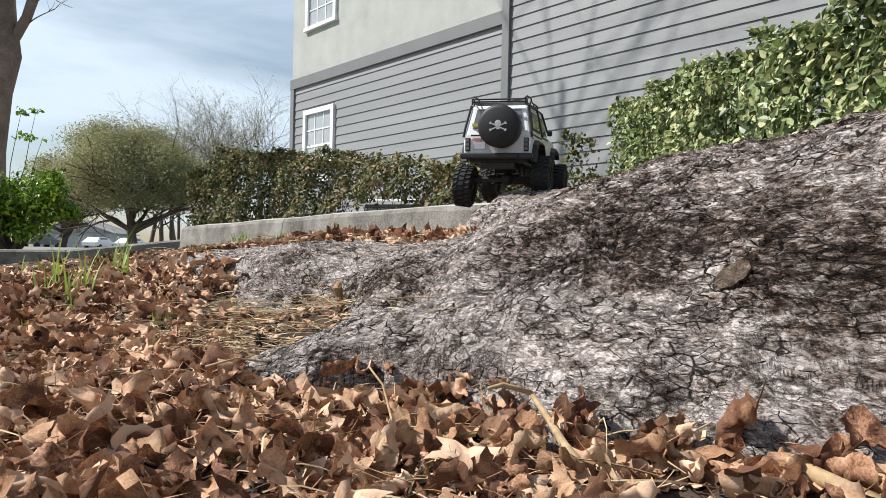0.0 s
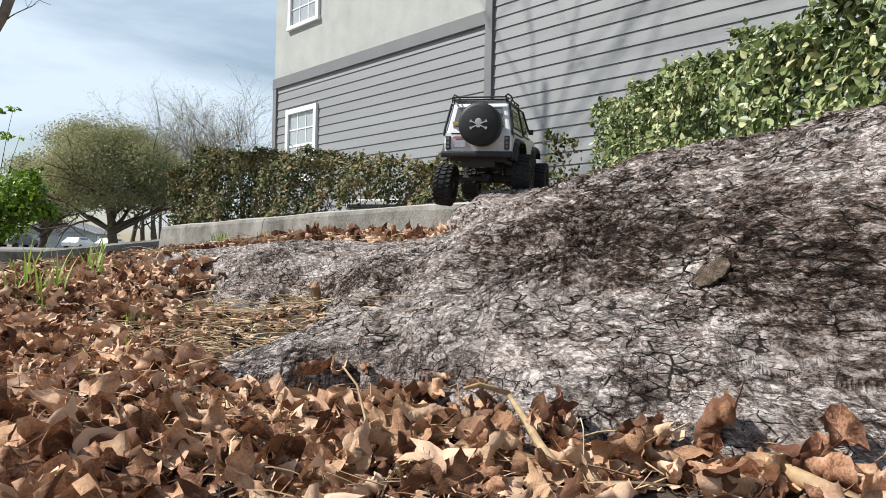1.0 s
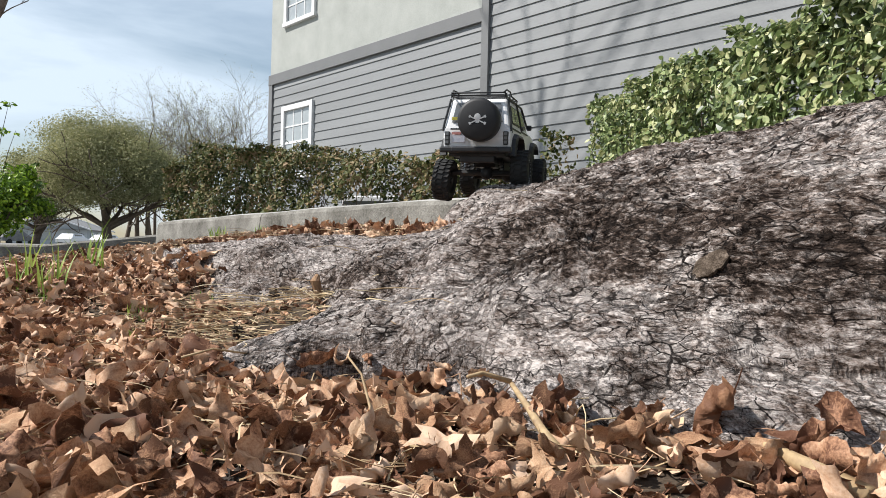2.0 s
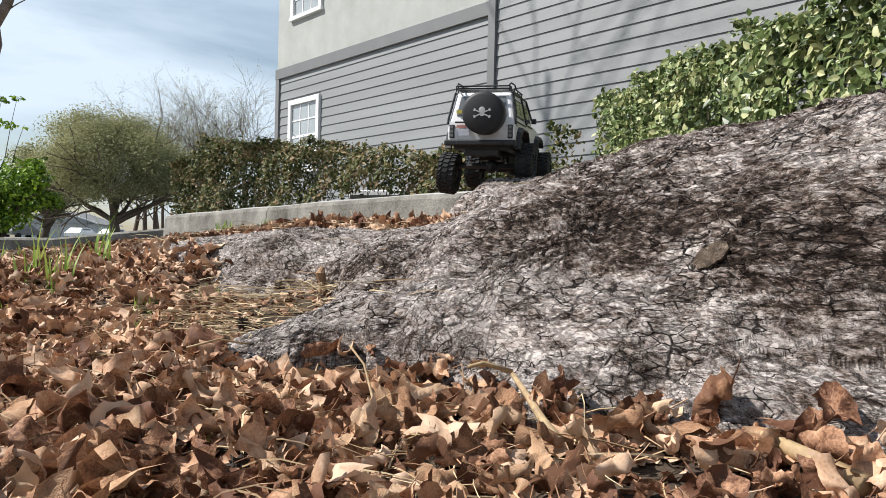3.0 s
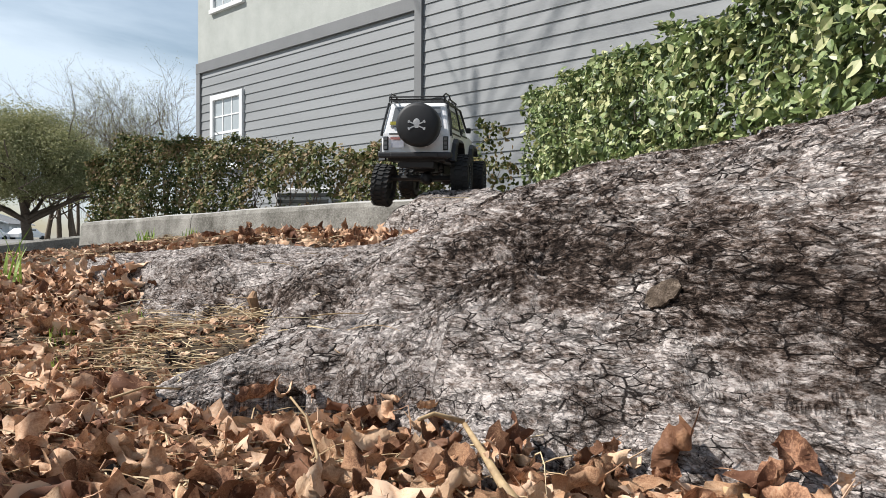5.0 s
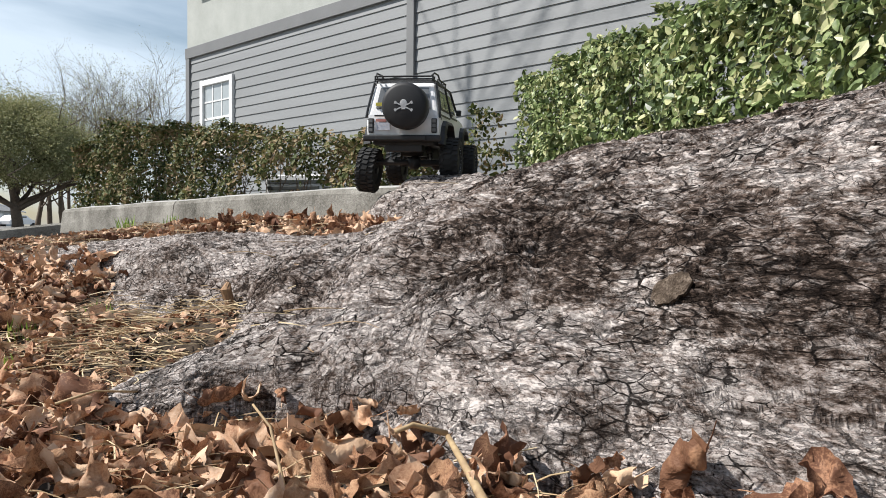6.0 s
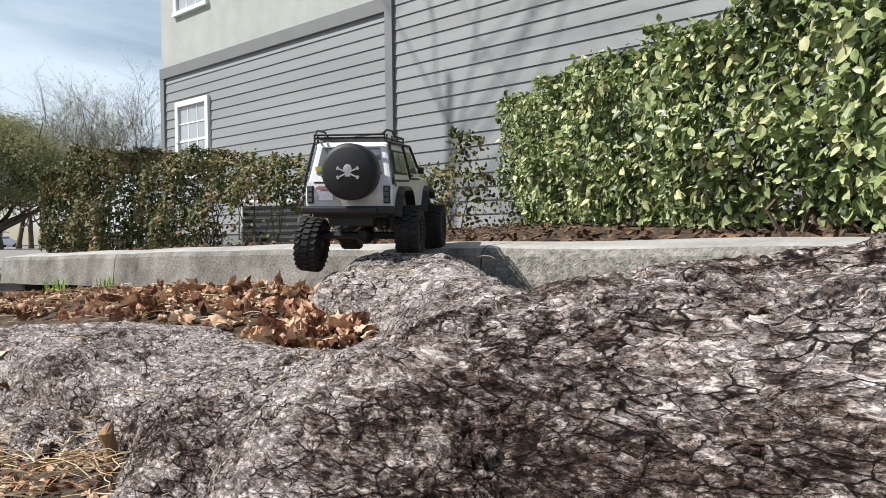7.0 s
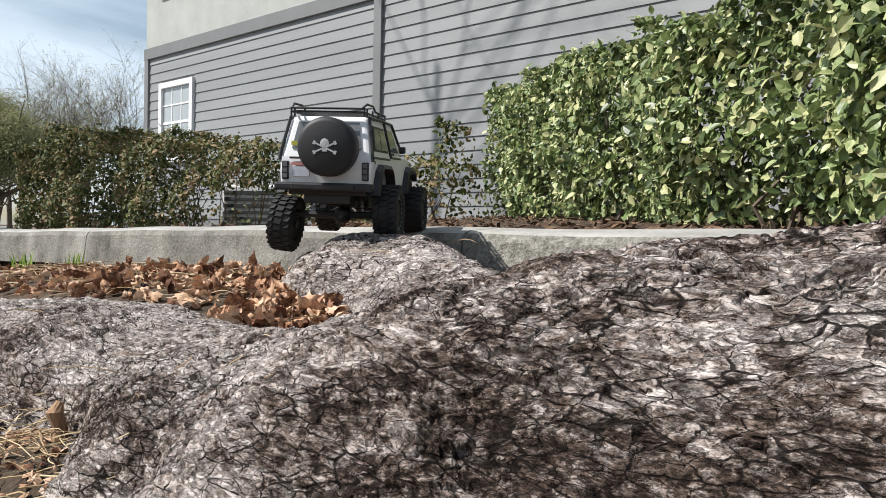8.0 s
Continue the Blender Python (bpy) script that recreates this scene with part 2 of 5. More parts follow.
# ---- mesh helpers ----
def mesh_ob(name, verts, faces, material, parent=None, smooth=False, label=""):
    me = bpy.data.meshes.new(name)
    me.from_pydata([tuple(v) for v in np.asarray(verts, float).tolist()], [], [tuple(f) for f in (faces.tolist() if isinstance(faces, np.ndarray) else faces)])
    me.materials.append(material)
    if smooth:
        me.polygons.foreach_set("use_smooth", np.ones(len(me.polygons), bool))
    me.update()
    ob = new(name, me)
    ob.parent = parent
    return tagged(ob, label)


def part(name, bm, material, parent=None, label="", smooth=False):
    me = bpy.data.meshes.new(name)
    bmesh.ops.recalc_face_normals(bm, faces=bm.faces)
    bm.to_mesh(me)
    bm.free()
    me.materials.append(material)
    if smooth:
        me.polygons.foreach_set("use_smooth", np.ones(len(me.polygons), bool))
    ob = new(name, me)
    ob.parent = parent
    return tagged(ob, label)


def thing(name, label, category, m=None, group="", kind=""):
    ob = new(name)
    ob.empty_display_size = 0.1
    if m is not None:
        ob.matrix_world = m
    return tagged(ob, label, category, group, kind)


def add_box(bm, lo, hi, bevel=0.0):
    g = bmesh.ops.create_cube(bm, size=1.0)
    lo, hi = Vector(lo), Vector(hi)
    for v in g["verts"]:
        v.co = Vector((lo[i] + (v.co[i] + 0.5) * (hi[i] - lo[i]) for i in range(3)))
    if bevel:
        edges = list({e for v in g["verts"] for e in v.link_edges})
        bmesh.ops.bevel(bm, geom=edges, offset=bevel, segments=2, profile=0.5, affect="EDGES")


def box(lo, hi, bevel=0.0):
    bm = bmesh.new()
    add_box(bm, lo, hi, bevel)
    return bm


def tube_arrays(points, radii, sides=6):
    """Verts and faces of a tube along points."""
    pts = [Vector(p) for p in points]
    vs, fs = [], []
    side = None
    for i, p in enumerate(pts):
        d = (pts[min(i + 1, len(pts) - 1)] - pts[max(i - 1, 0)]).normalized()
        if side is None:
            side = d.orthogonal().normalized()
        side = (side - d * side.dot(d)).normalized()
        up = d.cross(side)
        for k in range(sides):
            a = 2 * math.pi * k / sides
            vs.append(p + (side * math.cos(a) + up * math.sin(a)) * radii[i])
    for i in range(len(pts) - 1):
        for k in range(sides):
            a, b = i * sides + k, i * sides + (k + 1) % sides
            fs.append((a, b, b + sides, a + sides))
    n = len(pts) * sides
    vs += [pts[0], pts[-1]]
    for k in range(sides):
        fs.append((n, (k + 1) % sides, k))
        fs.append((n + 1, n - sides + k, n - sides + (k + 1) % sides))
    return vs, fs


def add_tube(bm, points, radii, sides=6):
    if not hasattr(radii, "__len__"):
        radii = [radii] * len(points)
    vs, fs = tube_arrays(points, radii, sides)
    made = [bm.verts.new(v) for v in vs]
    for f in fs:
        bm.faces.new([made[i] for i in f])


def tube(points, radii, sides=6):
    bm = bmesh.new()
    add_tube(bm, points, radii, sides)
    return bm


class Soup:
    """Collects many small pieces into one mesh."""
    def __init__(self):
        self.v, self.f, self.n = [], [], 0

    def add(self, verts, faces):
        verts = np.asarray(verts, float)
        self.v.append(verts)
        self.f += [tuple(i + self.n for i in f) for f in faces]
        self.n += len(verts)

    def build(self, name, material, parent=None, smooth=False, label=""):
        return mesh_ob(name, np.concatenate(self.v), self.f, material, parent, smooth, label)


def smooth01(a, b, x):
    t = np.clip((np.asarray(x, float) - a) / (b - a), 0, 1)
    return t * t * (3 - 2 * t)


def hash2(i, j, k=0):
    h = (i.astype(np.int64) * 374761393 + j.astype(np.int64) * 668265263 + k * 974634777) & 0xFFFFFFFF
    h = ((h ^ (h >> 13)) * 1274126177) & 0xFFFFFFFF
    return ((h ^ (h >> 16)) & 0xFFFFFF) / float(0x1000000)


def vnoise(x, y, k=0):
    i, j = np.floor(x), np.floor(y)
    u, v = x - i, y - j
    u, v = u * u * (3 - 2 * u), v * v * (3 - 2 * v)
    a, b, c, d = hash2(i, j, k), hash2(i + 1, j, k), hash2(i, j + 1, k), hash2(i + 1, j + 1, k)
    return (a * (1 - u) + b * u) * (1 - v) + (c * (1 - u) + d * u) * v


def fbm(x, y, k=0, octaves=4):
    total, amp = 0, 0.5
    for o in range(octaves):
        total = total + amp * (vnoise(x, y, k + o) - 0.5)
        x, y, amp = x * 2.03 + 7.1, y * 2.03 + 3.7, amp * 0.5
    return total


def hash3(i, j, m, k=0):
    return hash2(i, j, k + 131 * (m.astype(np.int64) & 0xFFF))


def cells3(p, k=0):
    """Distances to the two nearest seeds in space, the nearest cell's random number, and the way to its seed."""
    base = np.floor(p)
    shape = p.shape[:-1]
    f1, f2, who, off = np.full(shape, 9.0), np.full(shape, 9.0), np.zeros(shape), np.zeros(p.shape)
    for di in (-1, 0, 1):
        for dj in (-1, 0, 1):
            for dk in (-1, 0, 1):
                ci, cj, ck = base[..., 0] + di, base[..., 1] + dj, base[..., 2] + dk
                q = np.stack([p[..., 0] - ci - hash3(ci, cj, ck, k), p[..., 1] - cj - hash3(ci, cj, ck, k + 1), p[..., 2] - ck - hash3(ci, cj, ck, k + 2)], -1)
                d = np.sqrt((q * q).sum(-1))
                near = d < f1
                f2 = np.where(near, f1, np.minimum(f2, d))
                who = np.where(near, hash3(ci, cj, ck, k + 3), who)
                off = np.where(near[..., None], q, off)
                f1 = np.where(near, d, f1)
    return f1, f2, who, off


def noise3(p, k=0, octaves=1):
    """Soft noise in space, 0 to 1 about one half."""
    total, amp, full = 0, 1.0, 0.0
    for o in range(octaves):
        i = np.floor(p)
        u = p - i
        u = u * u * (3 - 2 * u)
        value = 0
        for a in (0, 1):
            for b in (0, 1):
                for c in (0, 1):
                    w = (u[..., 0] if a else 1 - u[..., 0]) * (u[..., 1] if b else 1 - u[..., 1]) * (u[..., 2] if c else 1 - u[..., 2])
                    value = value + w * hash3(i[..., 0] + a, i[..., 1] + b, i[..., 2] + c, k + o)
        total, full = total + amp * value, full + amp
        p, amp = p * 2.03 + 7.1, amp * 0.5
    return total / full


# ---- the lie of the land ----
def ground_z(x, y):
    """Height of the soil: low on the lawn side, higher behind the root, a bed behind the kerb that climbs to the house."""
    x, y = np.asarray(x, float), np.asarray(y, float)
    low = np.interp(y, [-3, 0.6, 1.0, 1.35, 1.7, 1.9, 2.1, 2.4, 3.0, 4.0, 6.0, 12, 60], [-0.16, -0.115, -0.10, -0.085, -0.058, -0.022, 0.005, 0.012, -0.015, -0.03, -0.03, -0.02, 0.0])
    high = np.interp(y, [-3, 1.0, 1.7, 2.3, 2.8, 4.0, 6.0, 12, 60], [0.19, 0.17, 0.155, 0.16, 0.15, 0.10, 0.03, 0.0, 0.0])
    spread = np.clip((y - 1.8) / 2.5, 0, 1)
    z = low + (high - low) * smooth01(0.42 - 0.5 * spread, 1.05 + 0.3 * spread, x)
    z = z + 0.070 * np.exp(-((x - 0.50) / 0.115) ** 2 - ((y - 1.40) / 0.24) ** 2)
    z = z + 0.03 * smooth01(0.10, 0.36, x) * (1 - smooth01(0.55, 0.78, y)) * (1 - smooth01(0.6, 0.8, x))
    bed = kerb_z(y) - 0.012 + 0.20 * smooth01(1.6, 6.5, x)
    z = np.where((x > 1.50) & (y < 4.53), bed, z)
    return z + 0.012 * fbm(x * 5, y * 5, 11) * (np.hypot(x, y) < 14)


def kerb_z(y):
    return np.interp(y, [-4, 1.0, 2.5, 4.0, 5.0], [0.325, 0.304, 0.299, 0.272, 0.252])


def ridge(points, back=1.0):
    """Samples of a root's crest: x, y, crest height, half width, drop, roundness, the far side's share of the width, length along."""
    p = np.array(points, float)
    t = np.arange(len(p))
    fine = np.linspace(0, len(p) - 1, 14 * (len(p) - 1) + 1)
    out = []
    for c in range(p.shape[1]):
        i = np.clip(fine.astype(int), 0, len(p) - 2)
        u = fine - i
        p0, p1, p2, p3 = (p[np.clip(i + k, 0, len(p) - 1), c] for k in (-1, 0, 1, 2))
        out.append(0.5 * (2 * p1 + (p2 - p0) * u + (2 * p0 - 5 * p1 + 4 * p2 - p3) * u ** 2 + (3 * p1 - p0 - 3 * p2 + p3) * u ** 3))
    r = np.array(out).T
    s = np.concatenate([[0], np.cumsum(np.hypot(np.diff(r[:, 0]), np.diff(r[:, 1])))])
    return np.column_stack([r, np.full(len(r), back), s])


MAIN = ridge([(0.95, -0.9, 0.97, 0.50, 1.2, 1.5), (0.839, -0.3, 0.57, 0.449, 0.747, 1.51), (0.774, 0.153, 0.393, 0.275, 0.502, 2.07), (0.776, 0.546, 0.307, 0.329, 0.32, 1.47),
              (0.71, 0.777, 0.271, 0.28, 0.337, 1.475), (0.656, 0.981, 0.205, 0.227, 0.264, 1.485), (0.725, 1.184, 0.162, 0.196, 0.10, 1.4), (0.782, 1.497, 0.14, 0.198, 0.167, 2.18),
              (0.783, 1.797, 0.146, 0.206, 0.128, 2.8), (0.777, 2.1, 0.134, 0.197, 0.143, 2.38), (0.72, 2.45, 0.108, 0.17, 0.12, 2.2), (0.62, 2.85, 0.029, 0.12, 0.10, 2.0)])
FRONT = ridge([(0.579, 0.799, 0.155, 0.112, 0.113, 1.76), (0.482, 0.905, 0.060, 0.10, 0.15, 2.08), (0.463, 0.994, 0.052, 0.137, 0.185, 1.4), (0.407, 1.064, 0.030, 0.122, 0.143, 1.85),
               (0.347, 1.091, 0.017, 0.075, 0.134, 2.0), (0.284, 1.127, -0.017, 0.10, 0.105, 2.05), (0.206, 1.141, -0.042, 0.08, 0.094, 1.9), (0.09, 1.13, -0.104, 0.083, 0.06, 1.8)], 0.5)
BUMP = ridge([(0.76, 0.78, 0.263, 0.16, 0.18, 1.5), (0.88, 0.96, 0.238, 0.15, 0.16, 1.6), (1.0, 1.12, 0.247, 0.163, 0.179, 1.73), (1.092, 1.261, 0.27, 0.172, 0.20, 1.72),
              (1.139, 1.388, 0.286, 0.179, 0.211, 1.8), (1.118, 1.489, 0.286, 0.163, 0.209, 1.94), (1.105, 1.55, 0.254, 0.104, 0.178, 2.05)])
SPUR = ridge([(0.41, 0.70, -0.03, 0.07, 0.07, 1.6), (0.35, 0.665, -0.054, 0.065, 0.06, 1.6), (0.28, 0.63, -0.085, 0.055, 0.05, 1.6)])
LOW = ridge([(0.60, 0.35, 0.10, 0.16, 0.20, 1.6), (0.509, 0.504, 0.043, 0.072, 0.165, 1.4), (0.47, 0.631, 0.042, 0.092, 0.138, 1.45), (0.466, 0.74, 0.046, 0.062, 0.132, 1.52), (0.49, 0.858, 0.08, 0.063, 0.128, 1.63)])


def ridge_height(r, x, y):
    """Height over a root, and coordinates along and across its grain."""
    best, arg = np.full(x.shape, 1e9), np.zeros(x.shape, int)
    for k in range(len(r)):
        d = (x - r[k, 0]) ** 2 + (y - r[k, 1]) ** 2
        near = d < best
        best, arg = np.where(near, d, best), np.where(near, k, arg)
    tx, ty = np.gradient(r[:, 0]), np.gradient(r[:, 1])
    ln = np.hypot(tx, ty)
    tx, ty = tx / ln, ty / ln
    s = np.clip(r[arg, 7] + (x - r[arg, 0]) * tx[arg] + (y - r[arg, 1]) * ty[arg], 0, r[-1, 7])
    for _ in range(2):
        ux, uy, qx, qy = (np.interp(s, r[:, 7], v) for v in (tx, ty, r[:, 0], r[:, 1]))
        s = np.clip(s + 0.7 * ((x - qx) * ux + (y - qy) * uy), 0, r[-1, 7])
    tx, ty = np.interp(s, r[:, 7], tx), np.interp(s, r[:, 7], ty)
    cx, cy, cz, w, h, e = (np.interp(s, r[:, 7], r[:, c]) for c in range(6))
    side = np.sign(tx * (y - cy) - ty * (x - cx))
    w = np.where(side < 0, w * r[0, 6], w)
    d = np.hypot(x - cx, y - cy)
    t = 0.985 * np.clip(d / w, 0, 1)
    drop = 1 - (1 - t ** e) ** (1 / e)
    z = cz - h * drop - np.maximum(0, d - w) * 1.2
    return z, s, side * (d + h * drop)


def smax(a, b, k):
    h = np.clip(0.5 + 0.5 * (a - b) / k, 0, 1)
    return b + (a - b) * h + k * h * (1 - h)


def root_base(x, y):
    """The roots' smooth form, with each root's own height and grain."""
    parts = [ridge_height(r, x, y) for r in (MAIN, FRONT, BUMP, SPUR, LOW)]
    za, zb, zc, zd, ze = (q[0] for q in parts)
    za = za - 0.035 * np.exp(-((x - 0.53) ** 2 + (y - 0.77) ** 2) / 0.006) - 0.032 * np.exp(-((x - 0.505) / 0.035) ** 2 - ((y - 1.135) / 0.05) ** 2)
    z = smax(smax(smax(smax(za, zb, 0.010), zc, 0.03), zd, 0.02), ze, 0.03)
    return z + 0.014 * fbm(x * 7, y * 7, 3) + 0.008 * fbm(x * 19, y * 19, 5), parts


def bark_relief(p, k):
    """Flaking bark at points p, in metres with the grain along y drawn in: height, how closed the cracks are, how far each plate stands out."""
    warp = np.stack([noise3(p * 30 + 11 * c, k + 4 + c, 3) - 0.5 for c in range(3)], -1)
    fine = np.stack([noise3(p * 120 + 11 * c, k + 14 + c, 2) - 0.5 for c in range(3)], -1)
    w = p + 0.022 * warp + 0.009 * fine
    f1, f2, who, off = cells3(w * 46, k)
    g1, g2, whog, offg = cells3(w * 105 + 5, k + 7)
    gap = smooth01(0.34, 0.60, noise3(p * 24, k + 10))
    crack = 1 - (1 - smooth01(0.015, 0.06 + 0.12 * noise3(p * 40, k + 8), f2 - f1)) * gap
    small = 1 - (1 - smooth01(0.02, 0.17, g2 - g1)) * smooth01(0.42, 0.66, noise3(p * 38, k + 11))
    lv = 9.0 * noise3(w * 30, k + 6, 4)
    step = lv - np.floor(lv)
    lip = smooth01(0.0, 0.2, step)
    h = 0.0026 * (who - 0.5) - 0.0064 * (who - 0.3) * off[..., 2] + 0.0016 * (whog - 0.5) - 0.0020 * (whog - 0.3) * offg[..., 2] + 0.0027 * (np.floor(lv) - 4 + smooth01(0.6, 1.0, step))
    h = h - 0.0042 * (1 - crack) * (0.5 + who) - 0.0018 * (1 - small) + 0.0035 * (noise3(w * 190, k + 12, 2) - 0.5)
    return h, crack * (0.5 + 0.5 * small) * (0.7 + 0.3 * lip), 0.55 * who + 0.45 * whog


def root_mesh(xs, ys):
    """Bark laid on the roots: flaking plates, cracks between them, and their tone."""
    gx, gy = np.meshgrid(xs, ys)
    z, parts = root_base(gx, gy)
    soil = ground_z(gx, gy)
    z = smax(z, soil - 0.014, 0.028)
    above = (z > soil - 0.010).ravel()
    # the grain runs along the big roots and turns with the front one
    own = (parts[1][0] > np.maximum(parts[0][0], parts[4][0]))[..., None]
    stretch = np.array((1.0, 0.44, 1.1))
    along = np.stack([gx, gy, z], -1) * stretch
    c, q = math.cos(radians(62)), math.sin(radians(62))
    turned_grain = np.stack([c * gx + q * gy, -q * gx + c * gy, z], -1) * stretch + 3.0
    grain = np.where(own, turned_grain, along)
    rel, crk, pla = bark_relief(grain, 21)
    sx, sy = np.gradient(z, xs, axis=1), np.gradient(z, ys, axis=0)
    ln = np.sqrt(1 + sx * sx + sy * sy)

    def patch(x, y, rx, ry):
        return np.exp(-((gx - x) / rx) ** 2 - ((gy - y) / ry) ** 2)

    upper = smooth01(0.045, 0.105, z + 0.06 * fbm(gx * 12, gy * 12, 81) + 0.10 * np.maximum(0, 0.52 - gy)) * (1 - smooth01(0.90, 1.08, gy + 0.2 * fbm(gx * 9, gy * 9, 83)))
    # upper bark is dark itself; gully and front flanks carry painted shade
    stain_shade = 0.66 * upper * (1 - 0.45 * smooth01(0.15, 0.25, z)) + 0.26 * patch(0.535, 0.79, 0.05, 0.10) + 0.30 * patch(0.37, 0.90, 0.06, 0.08) + 0.22 * patch(0.52, 1.10, 0.03, 0.06) + 0.50 * patch(0.525, 1.18, 0.03, 0.08) + 0.65 * patch(0.56, 1.38, 0.035, 0.13)
    # shade painted on the far flank, sunlight on the front crest
    stain_shade += 0.40 * patch(0.575, 1.65, 0.035, 0.30) - 0.45 * (patch(0.45, 0.98, 0.04, 0.07) + patch(0.38, 1.075, 0.05, 0.03) + patch(0.31, 1.105, 0.04, 0.03)) - 0.25 * patch(0.455, 0.70, 0.04, 0.20) + 0.25 * patch(1.04, 1.52, 0.06, 0.10) + 0.25 * patch(0.46, 0.40, 0.05, 0.06) + 0.12 * patch(0.30, 1.03, 0.05, 0.05)
    stain_shade = np.clip(stain_shade + 0.8 * fbm(gx * 9, gy * 7 + z * 5, 71) + 0.9 * fbm(gx * 26, gy * 18 + z * 15, 75) + 0.04, 0, 1.2)
    rel *= np.clip(1.45 - 0.44 * ln, 0.05, 1.0) * (0.72 + 0.45 * np.clip(stain_shade, 0, 1))
    v = np.column_stack([(gx - rel * sx / ln).ravel(), (gy - rel * sy / ln).ravel(), (z + rel / ln).ravel()])
    n, m = gx.shape
    idx = np.arange(n * m).reshape(n, m)
    faces = np.stack([idx[:-1, :-1], idx[:-1, 1:], idx[1:, 1:], idx[1:, :-1]], -1).reshape(-1, 4)
    return v, faces[above[faces].any(1)], {"crack": crk.ravel(), "plate": pla.ravel(), "stain_shade": stain_shade.ravel(), "grain": grain.reshape(-1, 3)}


def surface_z(x, y):
    """What a fallen leaf would lie on."""
    x, y = np.asarray(x, float), np.asarray(y, float)
    return np.maximum(ground_z(x, y), root_base(x, y)[0])


# ---- ground, root, kerb, road ----
def axis_steps(stops):
    """Grid lines: (from, to, step) runs."""
    out = []
    for a, b, s in stops:
        out += list(np.arange(a, b - 1e-9, s))
    return np.array(out + [stops[-1][1]])


def grid_mesh(xs, ys, height):
    gx, gy = np.meshgrid(xs, ys)
    gz = height(gx, gy)
    n, m = len(ys), len(xs)
    idx = np.arange(n * m).reshape(n, m)
    faces = np.stack([idx[:-1, :-1], idx[:-1, 1:], idx[1:, 1:], idx[1:, :-1]], -1).reshape(-1, 4)
    return np.column_stack([gx.ravel(), gy.ravel(), gz.ravel()]), faces


gv, gf = grid_mesh(axis_steps([(-900, -60, 84), (-60, -4, 4), (-4, -0.8, 0.2), (-0.8, 1.5, 0.03), (1.5, 1.53, 0.03), (1.53, 7, 0.2), (7, 47, 4), (47, 900, 85)]),
                   axis_steps([(-900, -60, 84), (-60, -4, 4), (-4, 0, 0.2), (0, 3, 0.03), (3, 4.5, 0.1), (4.5, 4.53, 0.03), (4.53, 9, 0.25), (9, 61, 4), (61, 900, 85)]), ground_z)
ground = tagged(mesh_ob("ground", gv, gf, SOIL, smooth=True), "dark soil lawn edge scattered with fallen leaves", "ground", kind="structure")

rv, rf, tones = root_mesh(axis_steps([(0.02, 0.26, 0.004), (0.26, 0.40, 0.0018), (0.40, 0.53, 0.0009), (0.53, 0.68, 0.0016), (0.68, 0.82, 0.0022), (0.82, 1.32, 0.005)]),
                          axis_steps([(-0.9, 0.1, 0.03), (0.1, 0.32, 0.01), (0.32, 1.2, 0.0018), (1.2, 1.7, 0.0035), (1.7, 3.0, 0.008)]))
tree = thing("tree", "old tree with thick surface roots and cracked grey bark", "tree", pose(0.95, -0.9, 0))
root = mesh_ob("root", rv, rf, BARK, tree, smooth=True, label="pale grey and dark brown flaking bark root")
root.matrix_parent_inverse = tree.matrix_world.inverted()
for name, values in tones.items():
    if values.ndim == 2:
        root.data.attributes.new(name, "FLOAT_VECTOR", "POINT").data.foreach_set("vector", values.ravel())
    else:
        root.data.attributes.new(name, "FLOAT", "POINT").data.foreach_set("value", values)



def bark_flake(x, y, size, thick, seed, label):
    """A loose plate of bark standing proud of the root."""
    rng = np.random.default_rng(seed)
    q = np.array([x, x + 0.01, x, ]), np.array([y, y, y + 0.01])
    z = root_base(*q)[0]
    nrm = Vector((-(z[1] - z[0]) / 0.01, -(z[2] - z[0]) / 0.01, 1)).normalized()
    u = nrm.cross(Vector((1, 0, 0))).normalized()
    v = nrm.cross(u)
    at = Vector((x, y, float(z[0])))
    n = 26
    rim = [size * (0.90 + 0.16 * math.sin(2 * math.pi * k / n * 2 + 1) + 0.09 * rng.uniform(-1, 1)) for k in range(n)]
    vs = [at + nrm * thick]
    for f, h in ((0.45, 1.05), (0.85, 0.95), (1.0, 0.55), (0.97, -1.6)):
        for k in range(n):
            a = 2 * math.pi * k / n
            vs.append(at + (u * math.cos(a) + v * math.sin(a)) * rim[k] * f + nrm * (thick * (h + 0.55 * rng.uniform(-1, 1) * (f < 0.99))))
    fs = [(0, 1 + k, 1 + (k + 1) % n) for k in range(n)]
    for r in range(3):
        o = 1 + r * n
        fs += [(o + k, o + n + k, o + n + (k + 1) % n, o + (k + 1) % n) for k in range(n)]
    ob = mesh_ob("bark_flake", vs, fs, LICHEN, tree, False, label)
    ob.matrix_parent_inverse = tree.matrix_world.inverted()


bark_flake(0.500, 0.543, 0.021, 0.0017, 1, "tan lichen covered bark plate lifting off")

